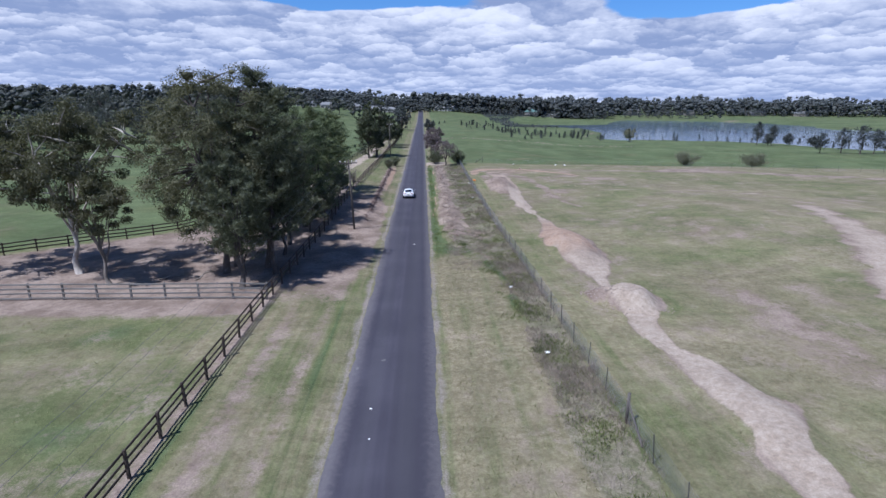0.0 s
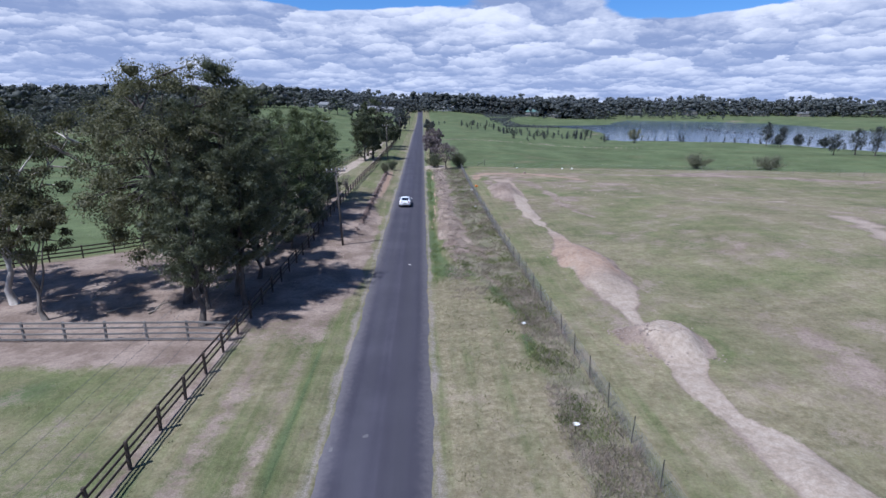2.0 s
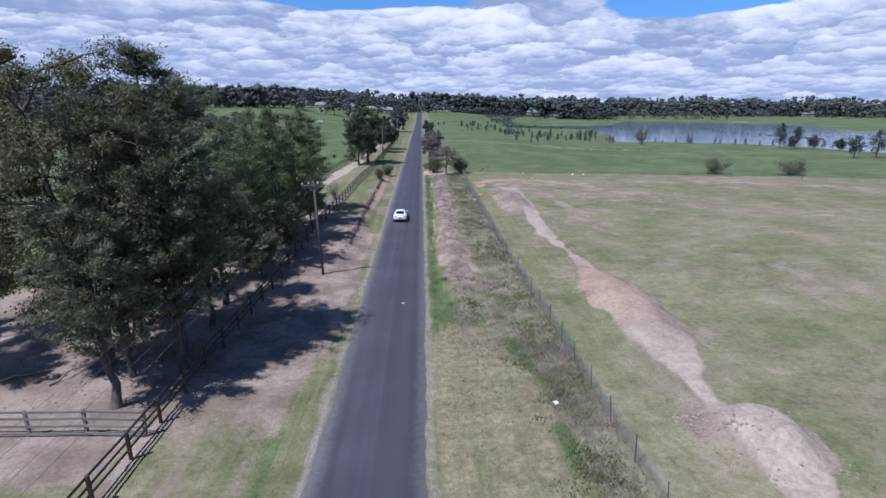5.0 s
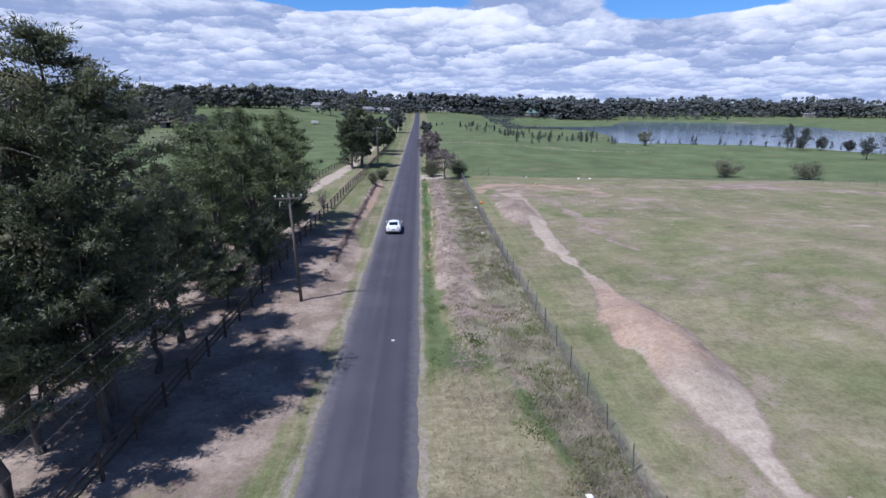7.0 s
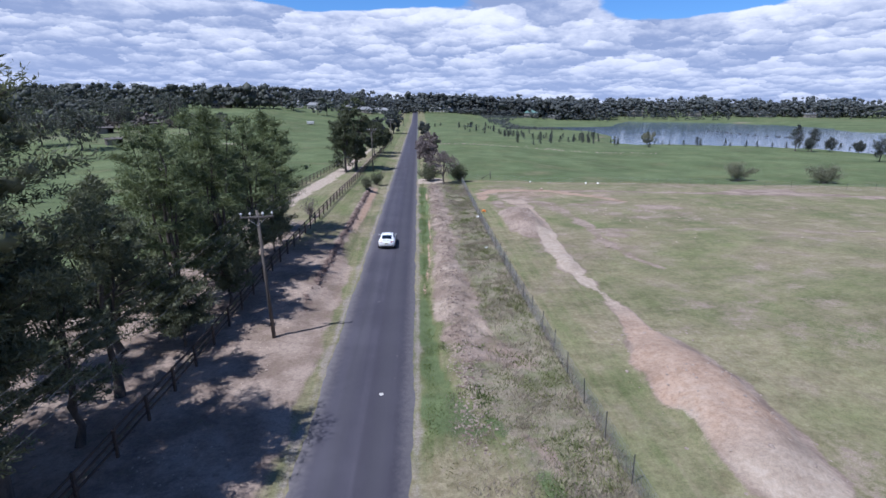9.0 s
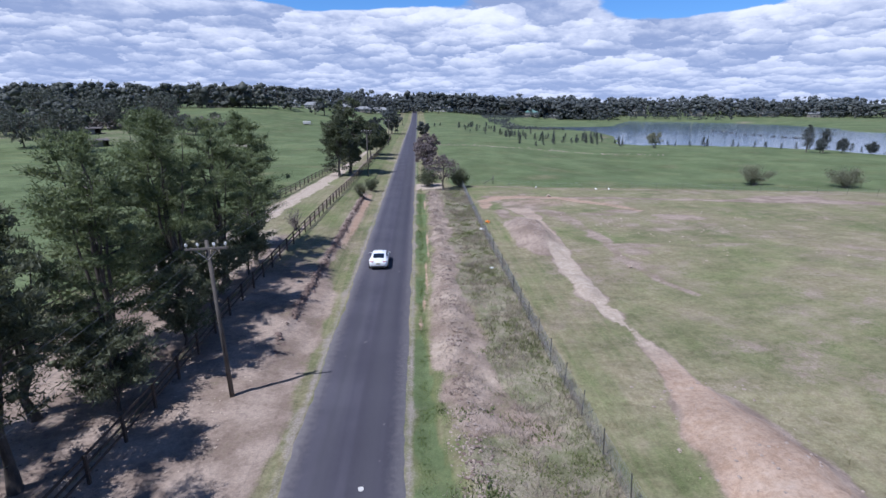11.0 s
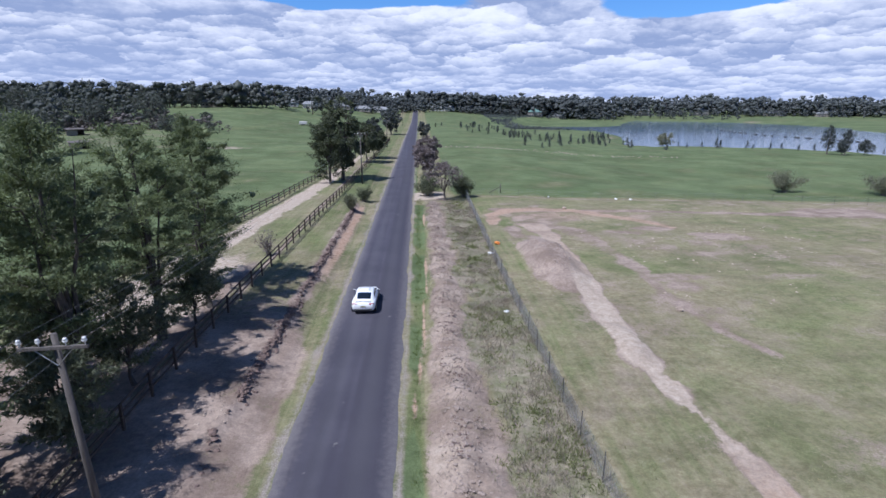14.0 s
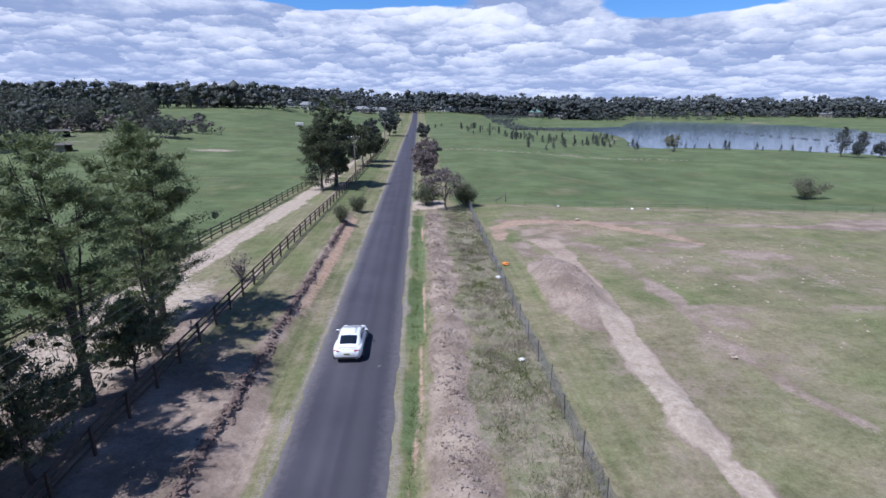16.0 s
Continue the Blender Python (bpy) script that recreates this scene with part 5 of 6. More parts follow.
POLES = [(-6.5, -24.0, 7.9, -1.5), (-6.5, 62.3, 8.3, -2.4), (-6.9, 145.0, 9.2, -0.6), (-7.2, 228.0, 9.0, 0.5), (-7.2, 312.0, 9.0, -0.5), (-7.0, 396.0, 9.0, 0.4)]
for x, y, h, lean in POLES:
    power_pole(x, y, h, lean)
lines = thing("power_line", "four slack overhead wires between timber poles", "power line")
for ox in (-0.92, -0.38, 0.38, 0.92):
    for (x0, y0, h0, l0), (x1, y1, h1, l1) in zip(POLES, POLES[1:]):
        t = np.linspace(0, 1, 25)
        z0, z1 = gz(x0, y0) + h0 - 0.08, gz(x1, y1) + h1 - 0.08
        xa, xb = x0 + ox + math.sin(radians(l0)) * h0, x1 + ox + math.sin(radians(l1)) * h1
        path = np.stack([xa + (xb - xa) * t, y0 - 0.15 + (y1 - y0) * t, z0 + (z1 - z0) * t - 4 * 1.1 * t * (1 - t)], -1)
        V, F = tube_arrays([(path, np.full(25, 0.006), 4)])
        part("wire", mesh_of("wire", V, F, CONDUCTOR), CONDUCTOR, lines)

# ---- car ----


def loft(name, sections, mat, closed=False, caps=True):
    """A skin through sections of equal point count, mirrored across x = 0."""
    bm = bmesh.new()
    rows = []
    for y, prof in sections:
        full = [(x, z) for x, z in prof] + [(-x, z) for x, z in prof[::-1] if x > 1e-4]
        rows.append([bm.verts.new((x, y, z)) for x, z in full])
    n = len(rows[0])
    for a, b in zip(rows, rows[1:]):
        for i in range(n if closed else n - 1):
            j = (i + 1) % n
            bm.faces.new((a[i], a[j], b[j], b[i]))
    if caps:
        bm.faces.new(rows[0][::-1])
        bm.faces.new(rows[-1])
    bmesh.ops.recalc_face_normals(bm, faces=bm.faces[:])
    for f in bm.faces:
        f.smooth = True
    return bm


def sheet(points, thick):
    """A thin curved panel through a grid of points, given some thickness."""
    bm = bmesh.new()
    vs = [[bm.verts.new(p) for p in row] for row in points]
    for a, b in zip(vs, vs[1:]):
        for i in range(len(a) - 1):
            f = bm.faces.new((a[i], a[i + 1], b[i + 1], b[i]))
            f.smooth = True
    bmesh.ops.recalc_face_normals(bm, faces=bm.faces[:])
    bmesh.ops.solidify(bm, geom=bm.faces[:], thickness=thick)
    return bm


def coupe(x, y, z):
    """A low two-door coupe, 4.25 m long, its tail towards -y."""
    car = thing("car", "white two-door coupe with a dark rear window", "car", (x, y, z))
    sec = []
    for yy, w, belt_, crown, sill in [(-2.12, 0.62, 0.66, 0.70, 0.42), (-2.07, 0.74, 0.82, 0.86, 0.32), (-1.90, 0.82, 0.90, 0.95, 0.24), (-1.45, 0.885, 0.88, 0.96, 0.20), (-0.9, 0.875, 0.86, 0.95, 0.17), (-0.2, 0.86, 0.84, 0.93, 0.16),
                                     (0.5, 0.865, 0.82, 0.91, 0.16), (1.0, 0.885, 0.80, 0.89, 0.17), (1.4, 0.885, 0.75, 0.82, 0.19), (1.8, 0.82, 0.66, 0.73, 0.20), (2.02, 0.68, 0.56, 0.62, 0.22), (2.12, 0.45, 0.48, 0.53, 0.28)]:
        sec.append((yy, [(0, sill), (w * 0.86, sill), (w * 0.97, sill + 0.12), (w, (sill + belt_) / 2 + 0.02), (w * 0.965, belt_ - 0.06), (w * 0.88, belt_), (w * 0.5, crown - 0.015), (0, crown)]))
    part("body", loft("body", sec, CAR_PAINT, True), CAR_PAINT, car)
    cab = []
    for yy, w, lo, hi in [(-1.62, 0.62, 0.90, 0.945), (-1.15, 0.66, 0.88, 1.10), (-0.72, 0.665, 0.86, 1.235), (-0.3, 0.665, 0.86, 1.285), (0.1, 0.66, 0.85, 1.285), (0.45, 0.655, 0.85, 1.235), (0.85, 0.66, 0.85, 1.06), (1.2, 0.66, 0.84, 0.90)]:
        k_ = max(hi - lo, 0.03)
        cab.append((yy, [(0, lo - 0.1), (w + 0.1, lo - 0.02), (w + 0.085, lo + 0.25 * k_), (w * 0.94, lo + 0.78 * k_), (w * 0.84, lo + 0.93 * k_), (w * 0.45, hi), (0, hi + 0.012)]))
    part("cabin", loft("cabin", cab, CAR_PAINT, True), CAR_PAINT, car)

    def cab_z(u, yy):
        return float(np.interp(yy, [c[0] for c in cab], [np.interp(u, [p[0] for p in c[1][:1:-1]], [p[1] for p in c[1][:1:-1]]) for c in cab]))

    def pane(name, y0, y1, w0, w1, lift):
        grid = []
        for i in range(6):
            t = i / 5
            yy, w = y0 + (y1 - y0) * t, w0 + (w1 - w0) * t
            grid.append([(w * c, yy, cab_z(abs(w * c), yy) + lift) for c in (-1, -0.6, -0.2, 0.2, 0.6, 1)])
        return part(name, sheet(grid, 0.012), CAR_GLASS, car, "dark tinted glass")

    pane("rear_window", -1.52, -0.80, 0.50, 0.50, 0.016)
    pane("windscreen", 0.50, 1.12, 0.52, 0.54, 0.016)
    part("roof_panel", sheet([[(0.40 * c, yy, cab_z(abs(0.40 * c), yy) + 0.010) for c in (-1, -0.5, 0, 0.5, 1)] for yy in (-0.62, -0.3, 0.05, 0.38)], 0.006), CAR_PAINT, car)
    for s in (-1, 1):
        g = []
        for yy, up in ((-0.92, 0.35), (-0.6, 0.74), (-0.1, 0.84), (0.4, 0.76), (0.82, 0.3)):
            c = [np.array([np.interp(yy, [q[0] for q in cab], [q[1][i][j] for q in cab]) for j in (0, 1)]) for i in (2, 3)]
            lo_, hi_ = c[0], c[0] + (c[1] - c[0]) * up / 0.86
            g.append([(s * (v[0] + 0.010), yy, v[1]) for v in (lo_ * 0.97 + hi_ * 0.03, (lo_ + hi_) / 2, hi_)])
        part("side_window", sheet(g, 0.010), CAR_GLASS, car, "dark tinted glass")
        mir = part("door_mirror", box_bm(0.20, 0.12, 0.13, 0.035, (s * 0.90, 0.60, 0.92)), CAR_PAINT, car)
        part("mirror_glass", box_bm(0.15, 0.012, 0.09, 0.004, (s * 0.905, 0.536, 0.92)), CAR_GLASS, mir)
        tl = part("tail_light", sheet([[(s * a, -2.095 + 0.13 * max(0, a - 0.55) * 2.3 - 0.004, b) for a in (0.42, 0.56, 0.68, 0.765)] for b in (0.735, 0.80, 0.845)], 0.03), TAIL_RED, car, "red tail light")
        part("reversing_lens", sheet([[(s * a, -2.112, b) for a in (0.44, 0.52)] for b in (0.75, 0.79)], 0.012), LAMP_CLEAR, tl)
        part("headlight", sheet([[(s * a, 1.93 - 0.5 * (a - 0.5), b) for a in (0.46, 0.58, 0.70)] for b in (0.60, 0.66, 0.70)], 0.03), LAMP_CLEAR, car)
        part("exhaust", drum_bm(0.045, 0.045, 0.14, 12, (s * 0.55, -2.06, 0.34), Matrix.Rotation(radians(90), 4, "X")), ALLOY, car)
        for yy in (-1.26, 1.29):
            wh = new("wheel")
            wh.parent = car
            wh.matrix_basis = pose(s * 0.775, yy, 0.315, 0, 90, 0)
            part("tyre", drum_bm(0.315, 0.315, 0.215, 28, bevel=0.04), RUBBER, wh)
            rim = merge(drum_bm(0.215, 0.225, 0.02, 24, (0, 0, s * 0.105)), *[box_bm(0.20, 0.045, 0.024, 0.006, (0.11 * math.cos(a), 0.11 * math.sin(a), s * 0.118)) for a in (0.0,)])
            part("rim", rim, ALLOY, wh)
            part("wheel_arch", drum_bm(0.36, 0.36, 0.06, 24, (0, 0, s * 0.085)), CAR_BLACK, wh)
    part("diffuser", box_bm(1.28, 0.10, 0.20, 0.03, (0, -2.065, 0.36)), CAR_BLACK, car, "black lower rear bumper")
    pl = part("number_plate", box_bm(0.38, 0.015, 0.11, 0.004, (0, -2.135, 0.62)), PLATE, car)
    part("plate_bar", box_bm(0.28, 0.006, 0.045, 0.001, (0, -2.144, 0.62)), CAR_BLACK, pl)
    part("boot_lip", box_bm(1.12, 0.10, 0.035, 0.012, (0, -1.92, 0.965)), CAR_PAINT, car)
    part("boot_seam", box_bm(1.16, 0.012, 0.012, 0.002, (0, -2.03, 0.885)), CAR_BLACK, car)
    part("aerial", drum_bm(0.012, 0.006, 0.14, 6, (0, -0.72, 1.30)), CAR_BLACK, car)
    return car


coupe(-0.55, 85.7, 0.043)

# ---- buildings ----


def house(label, x, y, w, d, h, rz, wall, roof, hip=0.35):
    """A single-storey house with eaves, door and windows."""
    ob = thing("house", label, "house", (x, y, gz(x, y) - 0.2), rz)
    part("wall", box_bm(w, d, h, 0.03, (0, 0, h / 2)), wall, ob)
    bm = bmesh.new()
    e, rise = 0.5, 0.28 * d
    lo = [bm.verts.new(p) for p in ((-w / 2 - e, -d / 2 - e, h), (w / 2 + e, -d / 2 - e, h), (w / 2 + e, d / 2 + e, h), (-w / 2 - e, d / 2 + e, h))]
    up = [bm.verts.new(p) for p in ((-w / 2 + d * hip, 0, h + rise), (w / 2 - d * hip, 0, h + rise))]
    for f in ((lo[0], lo[1], up[1], up[0]), (lo[1], lo[2], up[1]), (lo[2], lo[3], up[0], up[1]), (lo[3], lo[0], up[0]), (lo[3], lo[2], lo[1], lo[0])):
        bm.faces.new(f)
    part("roof", bm, roof, ob)
    part("door", box_bm(0.95, 0.06, 2.05, 0.01, (w * 0.05, -d / 2 - 0.02, 1.05)), SHED_DARK, ob)
    for fx in (-0.36, -0.18, 0.24, 0.38):
        wd = part("window", box_bm(1.5, 0.08, 1.2, 0.01, (w * fx, -d / 2 - 0.02, 1.55)), HOUSE_WHITE, ob)
        part("pane", box_bm(1.36, 0.03, 1.06, 0.0, (w * fx, -d / 2 - 0.065, 1.55)), PANE, wd)
    return ob


house("white house with a pale metal roof among trees", -95, 462, 16, 9, 3.0, 8, HOUSE_WHITE, ROOF_GREY)
house("white gabled house at the edge of the woodland", -79, 468, 9, 8, 3.4, -10, HOUSE_WHITE, ROOF_GREY, 0.05)
house("pale house behind the green paddock", -62, 512, 15, 9, 3.0, 5, HOUSE_WALL, ROOF_GREY)
house("pale brick house with a terracotta roof", -46, 530, 14, 9, 3.0, -5, HOUSE_WALL, ROOF_GREY)
house("long pale house near the road end", -33, 560, 16, 9, 3.0, 0, HOUSE_WHITE, ROOF_GREY)
house("pale house half hidden on the hill", -128, 402, 12, 8, 3.0, 10, HOUSE_WALL, ROOF_GREY)
house("long white building past the road end", 28, 634, 26, 9, 3.2, 0, HOUSE_WHITE, ROOF_GREY)
house("pale house beside the distant road", -16, 655, 12, 9, 3.4, 0, HOUSE_WHITE, ROOF_GREY)
house("green-roofed hall among distant trees", 131, 650, 15, 12, 5.0, 0, HOUSE_WALL, ROOF_GREEN, 0.5)
house("cream house among distant trees", 100, 656, 16, 9, 3.2, 4, HOUSE_WALL, ROOF_GREY)
house("cream house among distant trees", 158, 658, 14, 9, 3.2, -6, HOUSE_WALL, ROOF_GREY)
house("pale two-storey house beyond the lake", 278, 706, 12, 10, 6.5, 0, HOUSE_WALL, ROOF_GREY)
house("pale two-storey house beyond the lake", 345, 694, 14, 10, 6.0, 8, HOUSE_WALL, ROOF_GREY)
house("cream house beyond the lake", 430, 684, 22, 10, 3.4, 5, HOUSE_WALL, ROOF_GREY)
house("cream house beyond the lake", 480, 672, 18, 10, 4.0, -5, HOUSE_WALL, ROOF_GREY)


def shed(label, x, y, w, d, h, rz, wall, roof):
    """An open-fronted paddock shelter with a skillion roof."""
    ob = thing("shed", label, "shed", (x, y, gz(x, y) - 0.1), rz)
    part("back_wall", box_bm(w, 0.12, h, 0.01, (0, d / 2, h / 2)), wall, ob)
    for s in (-1, 1):
        part("side_wall", box_bm(0.12, d - 0.13, h, 0.01, (s * (w / 2 - 0.06), 0, h / 2)), wall, ob)
    part("front_wall", box_bm(w * 0.6, 0.12, h - 0.25, 0.01, (-w * 0.18, -d / 2 + 0.1, (h - 0.25) / 2)), RAIL_GREY, ob, "weathered grey timber cladding")
    bm = box_bm(w + 0.7, d + 0.9, 0.14, 0.02)
    bmesh.ops.rotate(bm, verts=bm.verts[:], cent=(0, 0, 0), matrix=Matrix.Rotation(radians(4), 3, "X"))
    bmesh.ops.translate(bm, verts=bm.verts[:], vec=(0, -0.1, h + 0.02))
    part("roof", bm, roof, ob)
    return ob


shed("low dark open shed beside a paddock tree", -93, 204.7, 4.4, 3.4, 2.0, 40, SHED_DARK, SHED_DARK)
shed("dark open shed on the hillside", -113.8, 237.6, 5.0, 4.0, 2.2, 35, SHED_DARK, SHED_DARK)
shed("small dark shed by the hillside track", -103.4, 255.5, 4.0, 3.5, 2.4, 10, SHED_DARK, SHED_DARK)
trough = thing("horse_float", "small white trailer parked in the paddock", "trailer", (-54.4, 322, gz(-54.4, 322)), 10)
part("box", box_bm(3.8, 1.8, 1.5, 0.12, (0, 0, 1.15)), HOUSE_WHITE, trough)
for s in (-1, 1):
    part("wheel", drum_bm(0.32, 0.32, 0.2, 16, (s * 0.5, -0.9, 0.32), Matrix.Rotation(radians(90), 4, "X"), 0.03), RUBBER, trough)
part("drawbar", box_bm(1.3, 0.1, 0.1, 0.01, (2.7, 0, 0.5)), STEEL, trough)

# floats on the lake
frng = np.random.default_rng(4)
for i in range(15):
    t = i / 14
    b = thing("float", "dark float of the boom across the lake", "float", (231 - 9 * math.sin(math.pi * t) + 9 * t, 447 - 118 * t + frng.normal(0, 1), -5.98), 85 + frng.normal(0, 8), "boom floats")
    part("barrel", drum_bm(0.55, 0.55, frng.uniform(2.0, 5.0), 10, (0, 0, 0), Matrix.Rotation(radians(90), 4, "Y"), 0.08), BUOY, b)

# ---- small things ----


def crumpled(name, label, x, y, size, mat, seed, flat=0.5):
    """A piece of litter: a crushed, folded lump."""
    rng = np.random.default_rng(seed)
    bm = bmesh.new()
    bmesh.ops.create_icosphere(bm, subdivisions=2, radius=size / 2)
    for v in bm.verts:
        v.co *= 1 + rng.normal(0, 0.22)
        v.co.z = v.co.z * flat + size * flat * 0.4
    me = bpy.data.meshes.new(name)
    bm.to_mesh(me)
    bm.free()
    me.materials.append(mat)
    ob = tagged(new(name, me), label, "litter")
    on_road = abs(x) < 2.5
    ob.matrix_basis = pose(x, y, 0.045 if on_road else gz(x, y) + 0.03, 0, 0, rng.uniform(0, 360))
    return ob


crumpled("plastic_bag", "crumpled white plastic bag in dry weeds", 9.3, 28.9, 0.30, PLASTIC_WHITE, 1)
crumpled("plastic_bag", "crumpled white plastic bag in green weeds", 9.0, 40.8, 0.28, PLASTIC_WHITE, 2)
crumpled("plastic_bag", "crumpled white plastic bag beside the wire fence", 9.75, 83.3, 0.34, PLASTIC_WHITE, 3)
crumpled("plastic_bag", "orange plastic scrap by the wire fence", 11.8, 102.2, 0.6, PLASTIC_ORANGE, 4)
crumpled("plastic_bag", "white plastic scrap caught at the wire fence", 10.6, 98.4, 0.5, PLASTIC_WHITE, 5)
for i, (x, y) in enumerate([(24.2, 131.0), (34.2, 128.3), (36.4, 128.0)]):
    crumpled("plastic_bag", "small white plastic scrap below the cross fence", x, y, 0.4, PLASTIC_WHITE, 30 + i)
crumpled("paper", "flattened pale paper scrap on the asphalt", 0.79, 55.3, 0.24, HOUSE_WHITE, 6, 0.06)
crumpled("paper", "small pale paper scrap on the asphalt", -0.9, 23.4, 0.14, PLASTIC_WHITE, 7, 0.15)
crumpled("paper", "small pale paper scrap on the asphalt", -0.75, 20.9, 0.10, PLASTIC_WHITE, 8, 0.2)
crumpled("stone", "pale stone lying in the dry field", 22.4, 83.1, 0.5, ROCK, 9, 0.6)
crumpled("stone", "pale stone lying by the cross fence", 24.2, 121.5, 0.6, ROCK, 10, 0.6)
for i, (x, y, a) in enumerate([(-21.0, 44.0, 20), (-23.4, 46.5, 100), (-17.8, 43.6, 60), (-14.5, 95.5, 130)]):
    rng = np.random.default_rng(200 + i)
    ob = thing("fallen_branch", "dry grey fallen branch on bare earth", "branch", (x, y, gz(x, y)), a)
    main = bend((0, 0, 0.06), (2.2, 0.3, 0.22), rng, 0.1, 6, 0.05)
    V, F = tube_arrays([(main, np.linspace(0.06, 0.02, 6), 6)] + [(bend(main[j], main[j] + np.array([rng.uniform(0.2, 0.6), rng.uniform(-0.7, 0.7), rng.uniform(0.1, 0.5)]), rng, 0.1, 4, 0.05), np.linspace(0.025, 0.007, 4), 4) for j in (2, 3, 4)])
    part("limb", mesh_of("limb", V, F, ROT, True), ROT, ob)


def scatter(name, label, xy, n, ln, wd, mat, seed, spread=0.10, up=1.0):
    """Tufts of blades standing on the ground: one joined mesh."""
    rng = np.random.default_rng(seed)
    z = height(xy[:, 0], xy[:, 1])
    at = np.repeat(np.column_stack([xy, z - 0.02]), n, 0)
    scale = np.repeat(rng.uniform(0.6, 1.5, len(xy)), n)
    at[:, :2] += rng.normal(0, spread, (len(at), 2))
    way = rng.normal(0, 0.5, (len(at), 3)) + np.array([0, 0, up])
    way[:, 2] = np.abs(way[:, 2]) + 0.1
    me = leaves_mesh(name, at, way, ln * scale * rng.uniform(0.7, 1.4, len(at)), wd * scale * rng.uniform(0.6, 1.3, len(at)), mat, rng)
    return tagged(new(name, me), label, "plants", kind="stuff")


def strip(n, x0, x1, y0, y1, keep, seed):
    rng = np.random.default_rng(seed)
    xy = np.column_stack([rng.uniform(x0, x1, n), rng.uniform(y0, y1, n)])
    return xy[rng.uniform(0, 1, n) < keep(xy[:, 0], xy[:, 1])]


def cov(i):
    return lambda x, y: coverage(x, y)[0][:, i]


scatter("weeds", "rank green weeds along the wire fence", strip(5200, 6.2, 11.9, 8, 131, lambda x, y: cov(2)(x, y) * (0.10 + 0.80 * (wob(x, y, 1.4, 6) > 0.25)), 1), 16, 0.17, 0.012, WEED_GREEN, 1, 0.16, 0.7)
scatter("dry_weeds", "dry brown weed stalks along the wire fence", strip(7000, 7.4, 11.8, 8, 131, lambda x, y: cov(2)(x, y) * (0.2 + 0.8 * (wob(x, y, 1.7, 9) > 0.0)), 2), 12, 0.26, 0.009, WEED_DRY, 2, 0.18, 0.8)
scatter("dry_weeds", "purple-brown dead weeds below the wire fence", strip(4200, 8.6, 11.4, 10, 52, lambda x, y: 0.7 * (wob(x, y, 2.2, 1) > 0.05), 21), 12, 0.22, 0.008, WEED_DEAD, 21, 0.2, 0.6)
scatter("weeds", "dark green weed clumps below the wire fence", strip(600, 8.6, 11.2, 10, 60, lambda x, y: 0.9 * (wob(x, y, 1.9, 8) > 0.25), 22), 34, 0.17, 0.020, WEED_GREEN, 22, 0.22, 0.6)
scatter("weeds", "bushy grey-green weed clumps behind the earth bank", strip(700, 7.0, 11.0, 48, 131, lambda x, y: 0.9 * (wob(x, y, 1.7, 8) > 0.15), 23), 30, 0.17, 0.022, WEED_GREEN, 23, 0.24, 0.5)
scatter("weeds", "leafy dark green weed clumps where the mown verge ends", strip(900, 4.2, 10.6, 26, 62, lambda x, y: np.exp(-((x - np.interp(y, *WEED_EDGE) - 0.7) / 1.1) ** 2) * (wob(x, y, 1.6, 4) > -0.05), 25), 30, 0.16, 0.022, WEED_DRAIN, 25, 0.24, 0.5)
scatter("dry_weeds", "dry grass tangled in the wire netting", strip(1500, 10.7, 11.6, 10, 131, lambda x, y: np.exp(-((x - np.interp(y, [20, 46, 70, 100, 131], [11.45, 11.2, 10.9, 10.75, 11.0])) / 0.14) ** 2), 24), 8, 0.42, 0.010, WEED_DEAD, 24, 0.10, 1.1)
scatter("dry_weeds", "dry stalks on the turned earth bank", strip(6000, 4.3, 8.4, 46, 130, lambda x, y: 0.25 + 0.5 * (wob(x, y, 1.5, 3) > 0), 3), 10, 0.20, 0.008, WEED_DEAD, 3, 0.16, 0.5)
scatter("weeds", "green weeds in the roadside drain", strip(4200, 3.1, 4.9, 50, 131, lambda x, y: np.exp(-((x - 3.4) / 0.4) ** 2) * (0.3 + 0.7 * (wob(x, y, 1.2, 2) > -0.2)), 4), 12, 0.11, 0.009, WEED_DRAIN, 4, 0.12, 0.9)

# dark blades for the reeds; cloud shade is put into their tone too
scatter("reed_bed", "dark low reed and rush growth behind the lake, toned for cloud shade", strip(7000, 70, 215, 428, 650, lambda x, y: (0.4 + 0.6 * (wob(x, y, 22, 3) > -0.2)) * sm(1.0, 1.05, lake_ring(x, y)), 31), 4, 1.3, 0.28, LEAF_FAR_HAZED, 31, 0.9, 0.9)


def turfed(x, y):
    return np.clip(1 - 2.2 * coverage(x, y)[0][:, 0], 0, 1)


for i, (n_, x0, x1, y0, y1) in enumerate([(7000, 11.5, 30, 14, 90), (5000, -10.2, -2.9, 12, 130), (5000, 3.0, 9.2, 12, 56), (4000, -30, -10.5, 14, 37)]):
    scatter("grass_tufts", "short tufts of dry paddock grass", strip(n_, x0, x1, y0, y1, turfed, 5 + i), 4, 0.085, 0.011, GRASS_TUFT, 5 + i, 0.12, 0.5)


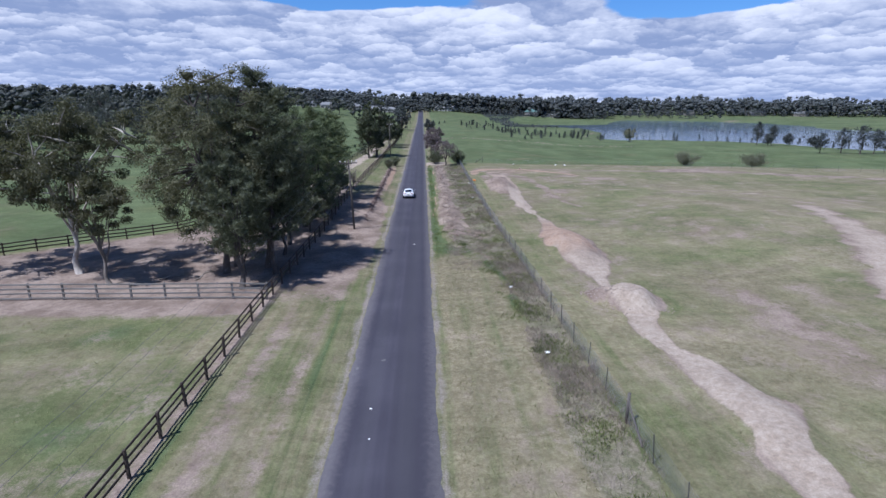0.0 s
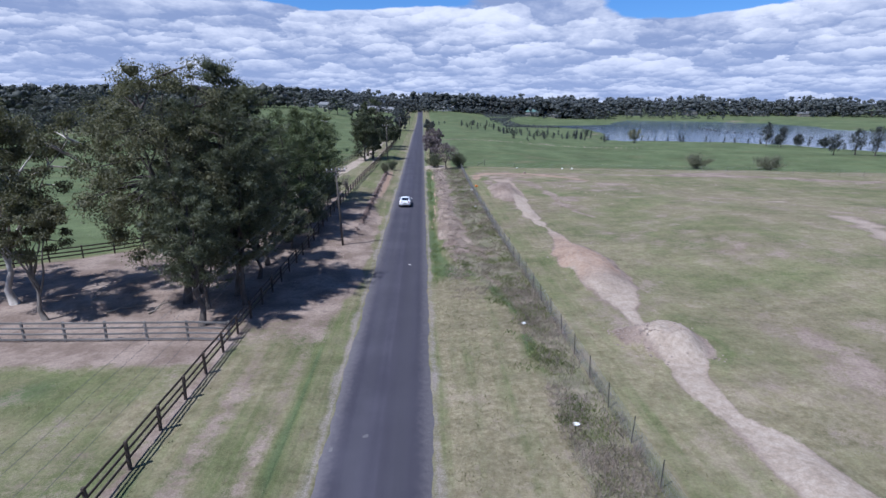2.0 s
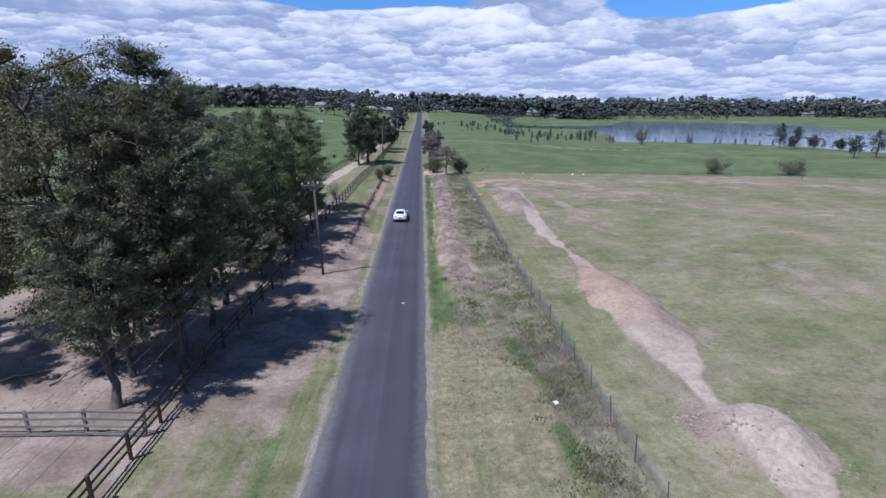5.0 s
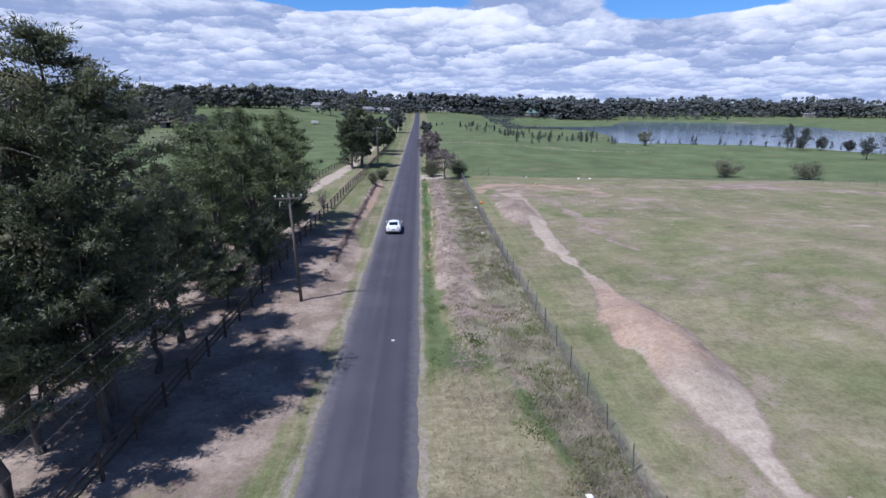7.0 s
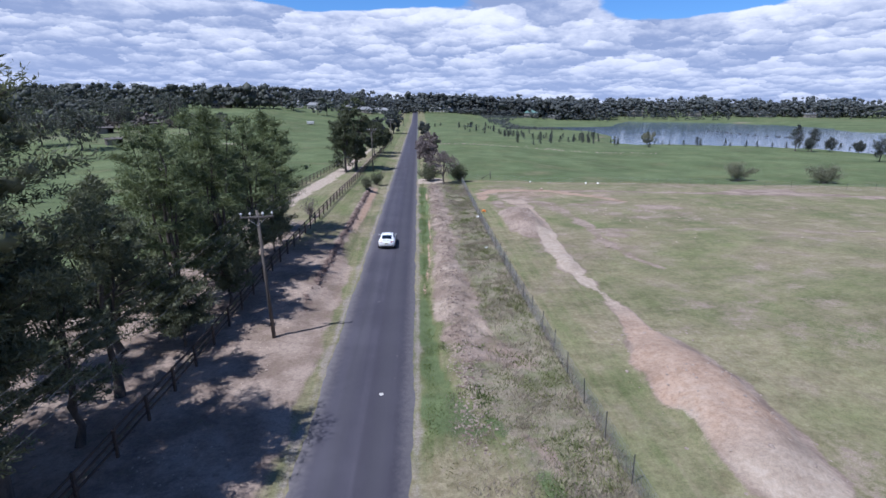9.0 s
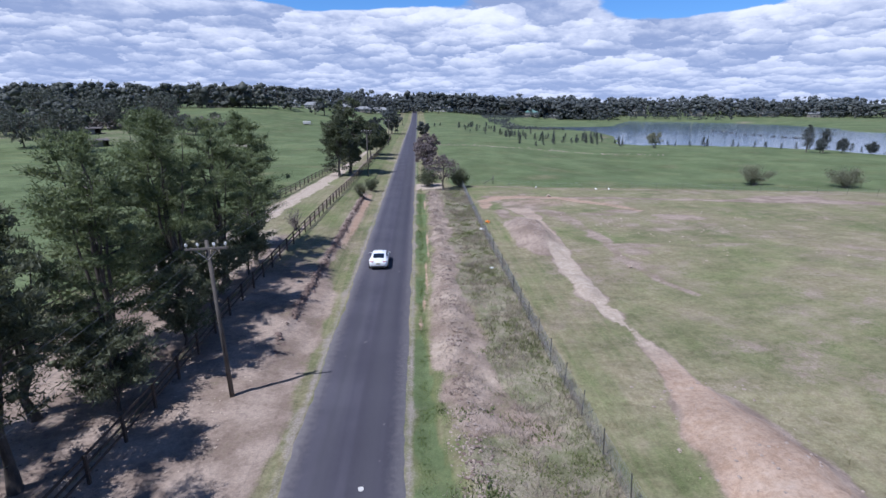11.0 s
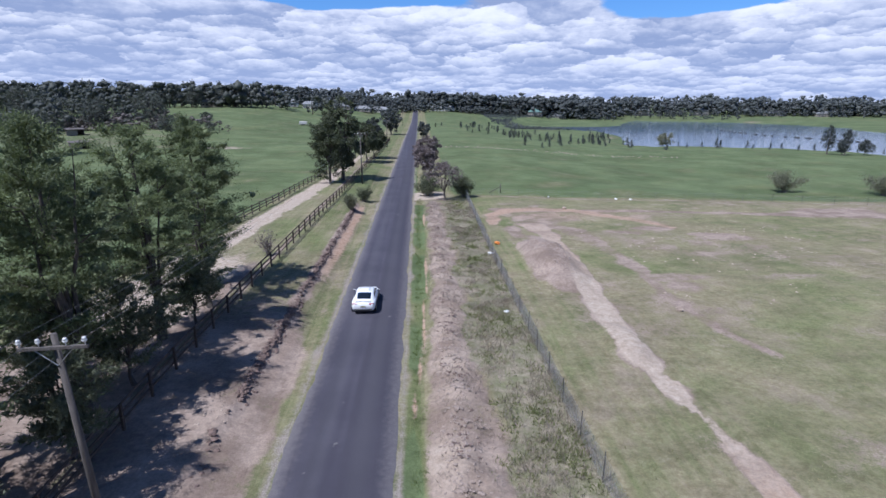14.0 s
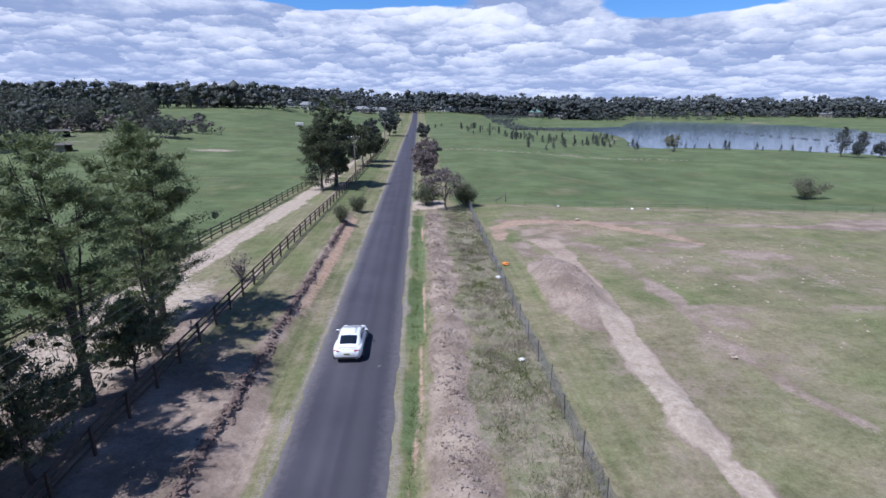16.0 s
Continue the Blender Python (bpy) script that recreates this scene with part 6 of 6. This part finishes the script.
def clods(name, label, xy, size, mat, seed):
    """Lumps of earth lying half sunk in the ground: one joined mesh."""
    rng = np.random.default_rng(seed)
    octa = np.array([(1, 0, 0), (0, 1, 0), (-1, 0, 0), (0, -1, 0), (0, 0, 0.8), (0, 0, -0.6), (0.6, 0.6, 0.35), (-0.6, 0.6, 0.35), (-0.6, -0.6, 0.35), (0.6, -0.6, 0.35)])
    faces = [(0, 6, 4), (6, 1, 4), (1, 7, 4), (7, 2, 4), (2, 8, 4), (8, 3, 4), (3, 9, 4), (9, 0, 4), (0, 1, 6), (1, 2, 7), (2, 3, 8), (3, 0, 9), (1, 0, 5), (2, 1, 5), (3, 2, 5), (0, 3, 5)]
    z = height(xy[:, 0], xy[:, 1])
    V, F = [], []
    for i, (x, y) in enumerate(xy):
        s = size * rng.uniform(0.4, 1.5)
        a = rng.uniform(0, 6.28)
        v = octa * s * rng.uniform(0.7, 1.3, (10, 1)) * (1, rng.uniform(0.6, 1.0), 0.7)
        V.append(np.column_stack([x + v[:, 0] * math.cos(a) - v[:, 1] * math.sin(a), y + v[:, 0] * math.sin(a) + v[:, 1] * math.cos(a), z[i] + v[:, 2]]))
        F += [tuple(10 * i + q for q in f) for f in faces]
    return tagged(new(name, mesh_of(name, np.concatenate(V), F, mat)), label, "earth", kind="stuff")


clods("clods", "lumps of turned earth on the roadside bank", strip(7500, 4.4, 7.4, 50, 129, lambda x, y: np.exp(-((x - 5.4) / 0.9) ** 2) * (0.35 + 0.65 * (wob(x, y, 1.3, 2) > -0.1)), 11), 0.075, CLOD, 11)
clods("clods", "dark lumps of turned earth on the bank", strip(3000, 4.7, 7.0, 48, 129, lambda x, y: np.exp(-((x - 5.3) / 0.7) ** 2) * (wob(x, y, 1.6, 7) > 0.05), 17), 0.08, CLOD_AND_SHADE_DARK, 17)
clods("clods", "broken earth along the cut bank", strip(5200, -6.3, -5.0, 64, 121, lambda x, y: sm(64, 78, y) * (0.3 + 0.7 * (wob(x, y, 2.5, 4) > -0.25)) * np.exp(-((x + 5.55 + 0.12 * wob(x, y, 0.9, 8)) / 0.22) ** 2), 12), 0.13, CLOD_AND_SHADE_DARK, 12)
clods("clods", "loose lumps on the dirt jumps", np.concatenate([strip(200, cx - rx, cx + rx, cy - ry, cy + ry, lambda x, y: 0.6 + 0 * x, 13 + i) for i, (cx, cy, rx, ry, h_) in enumerate(MOUNDS[:4])]), 0.08, CLOD, 13)
clods("clods", "broken earth lumps on the flank of the dirt jump", strip(500, 14.2, 17.2, 90, 104, lambda x, y: 0.8 * (wob(x, y, 1.5, 3) > -0.3) * (1 - sm(0.8, 1.0, blob(x, y, 16.9, 97, 3.0, 8.0))), 19), 0.09, CLOD, 19)
clods("rubble", "pale earth scraps scattered over the dry field", strip(420, 22, 46, 84, 112, lambda x, y: 0.9 * (wob(x, y, 3.0, 5) > 0.2), 18), 0.10, ROCK, 18)
clods("rubble", "pale rubble heaped along the old meadow bank", strip(380, 10, 90, 222, 232, lambda x, y: np.exp(-((y - 228 + 0.06 * x) / 2.0) ** 2), 14), 0.30, CLOD, 14)
# dark scraps strewn to put deeper tree shade into the bare earth
clods("bark_litter", "brown bark and twig litter deepening the shade under the trees", strip(5200, -22, -9.9, 39, 92, lambda x, y: 0.55 * (wob(x, y, 2.2, 3) > -0.3) * (1 - sm(0.5, -1.0, -outer_side(x, y))), 16), 0.05, CLOD_AND_SHADE_DARK, 16)
clods("leaf_litter", "pale bark scraps on the bare verge", strip(900, -9.5, -5.6, 40, 72, lambda x, y: 0.6 * (wob(x, y, 1.6, 5) > 0.1), 15), 0.055, ROCK, 15)
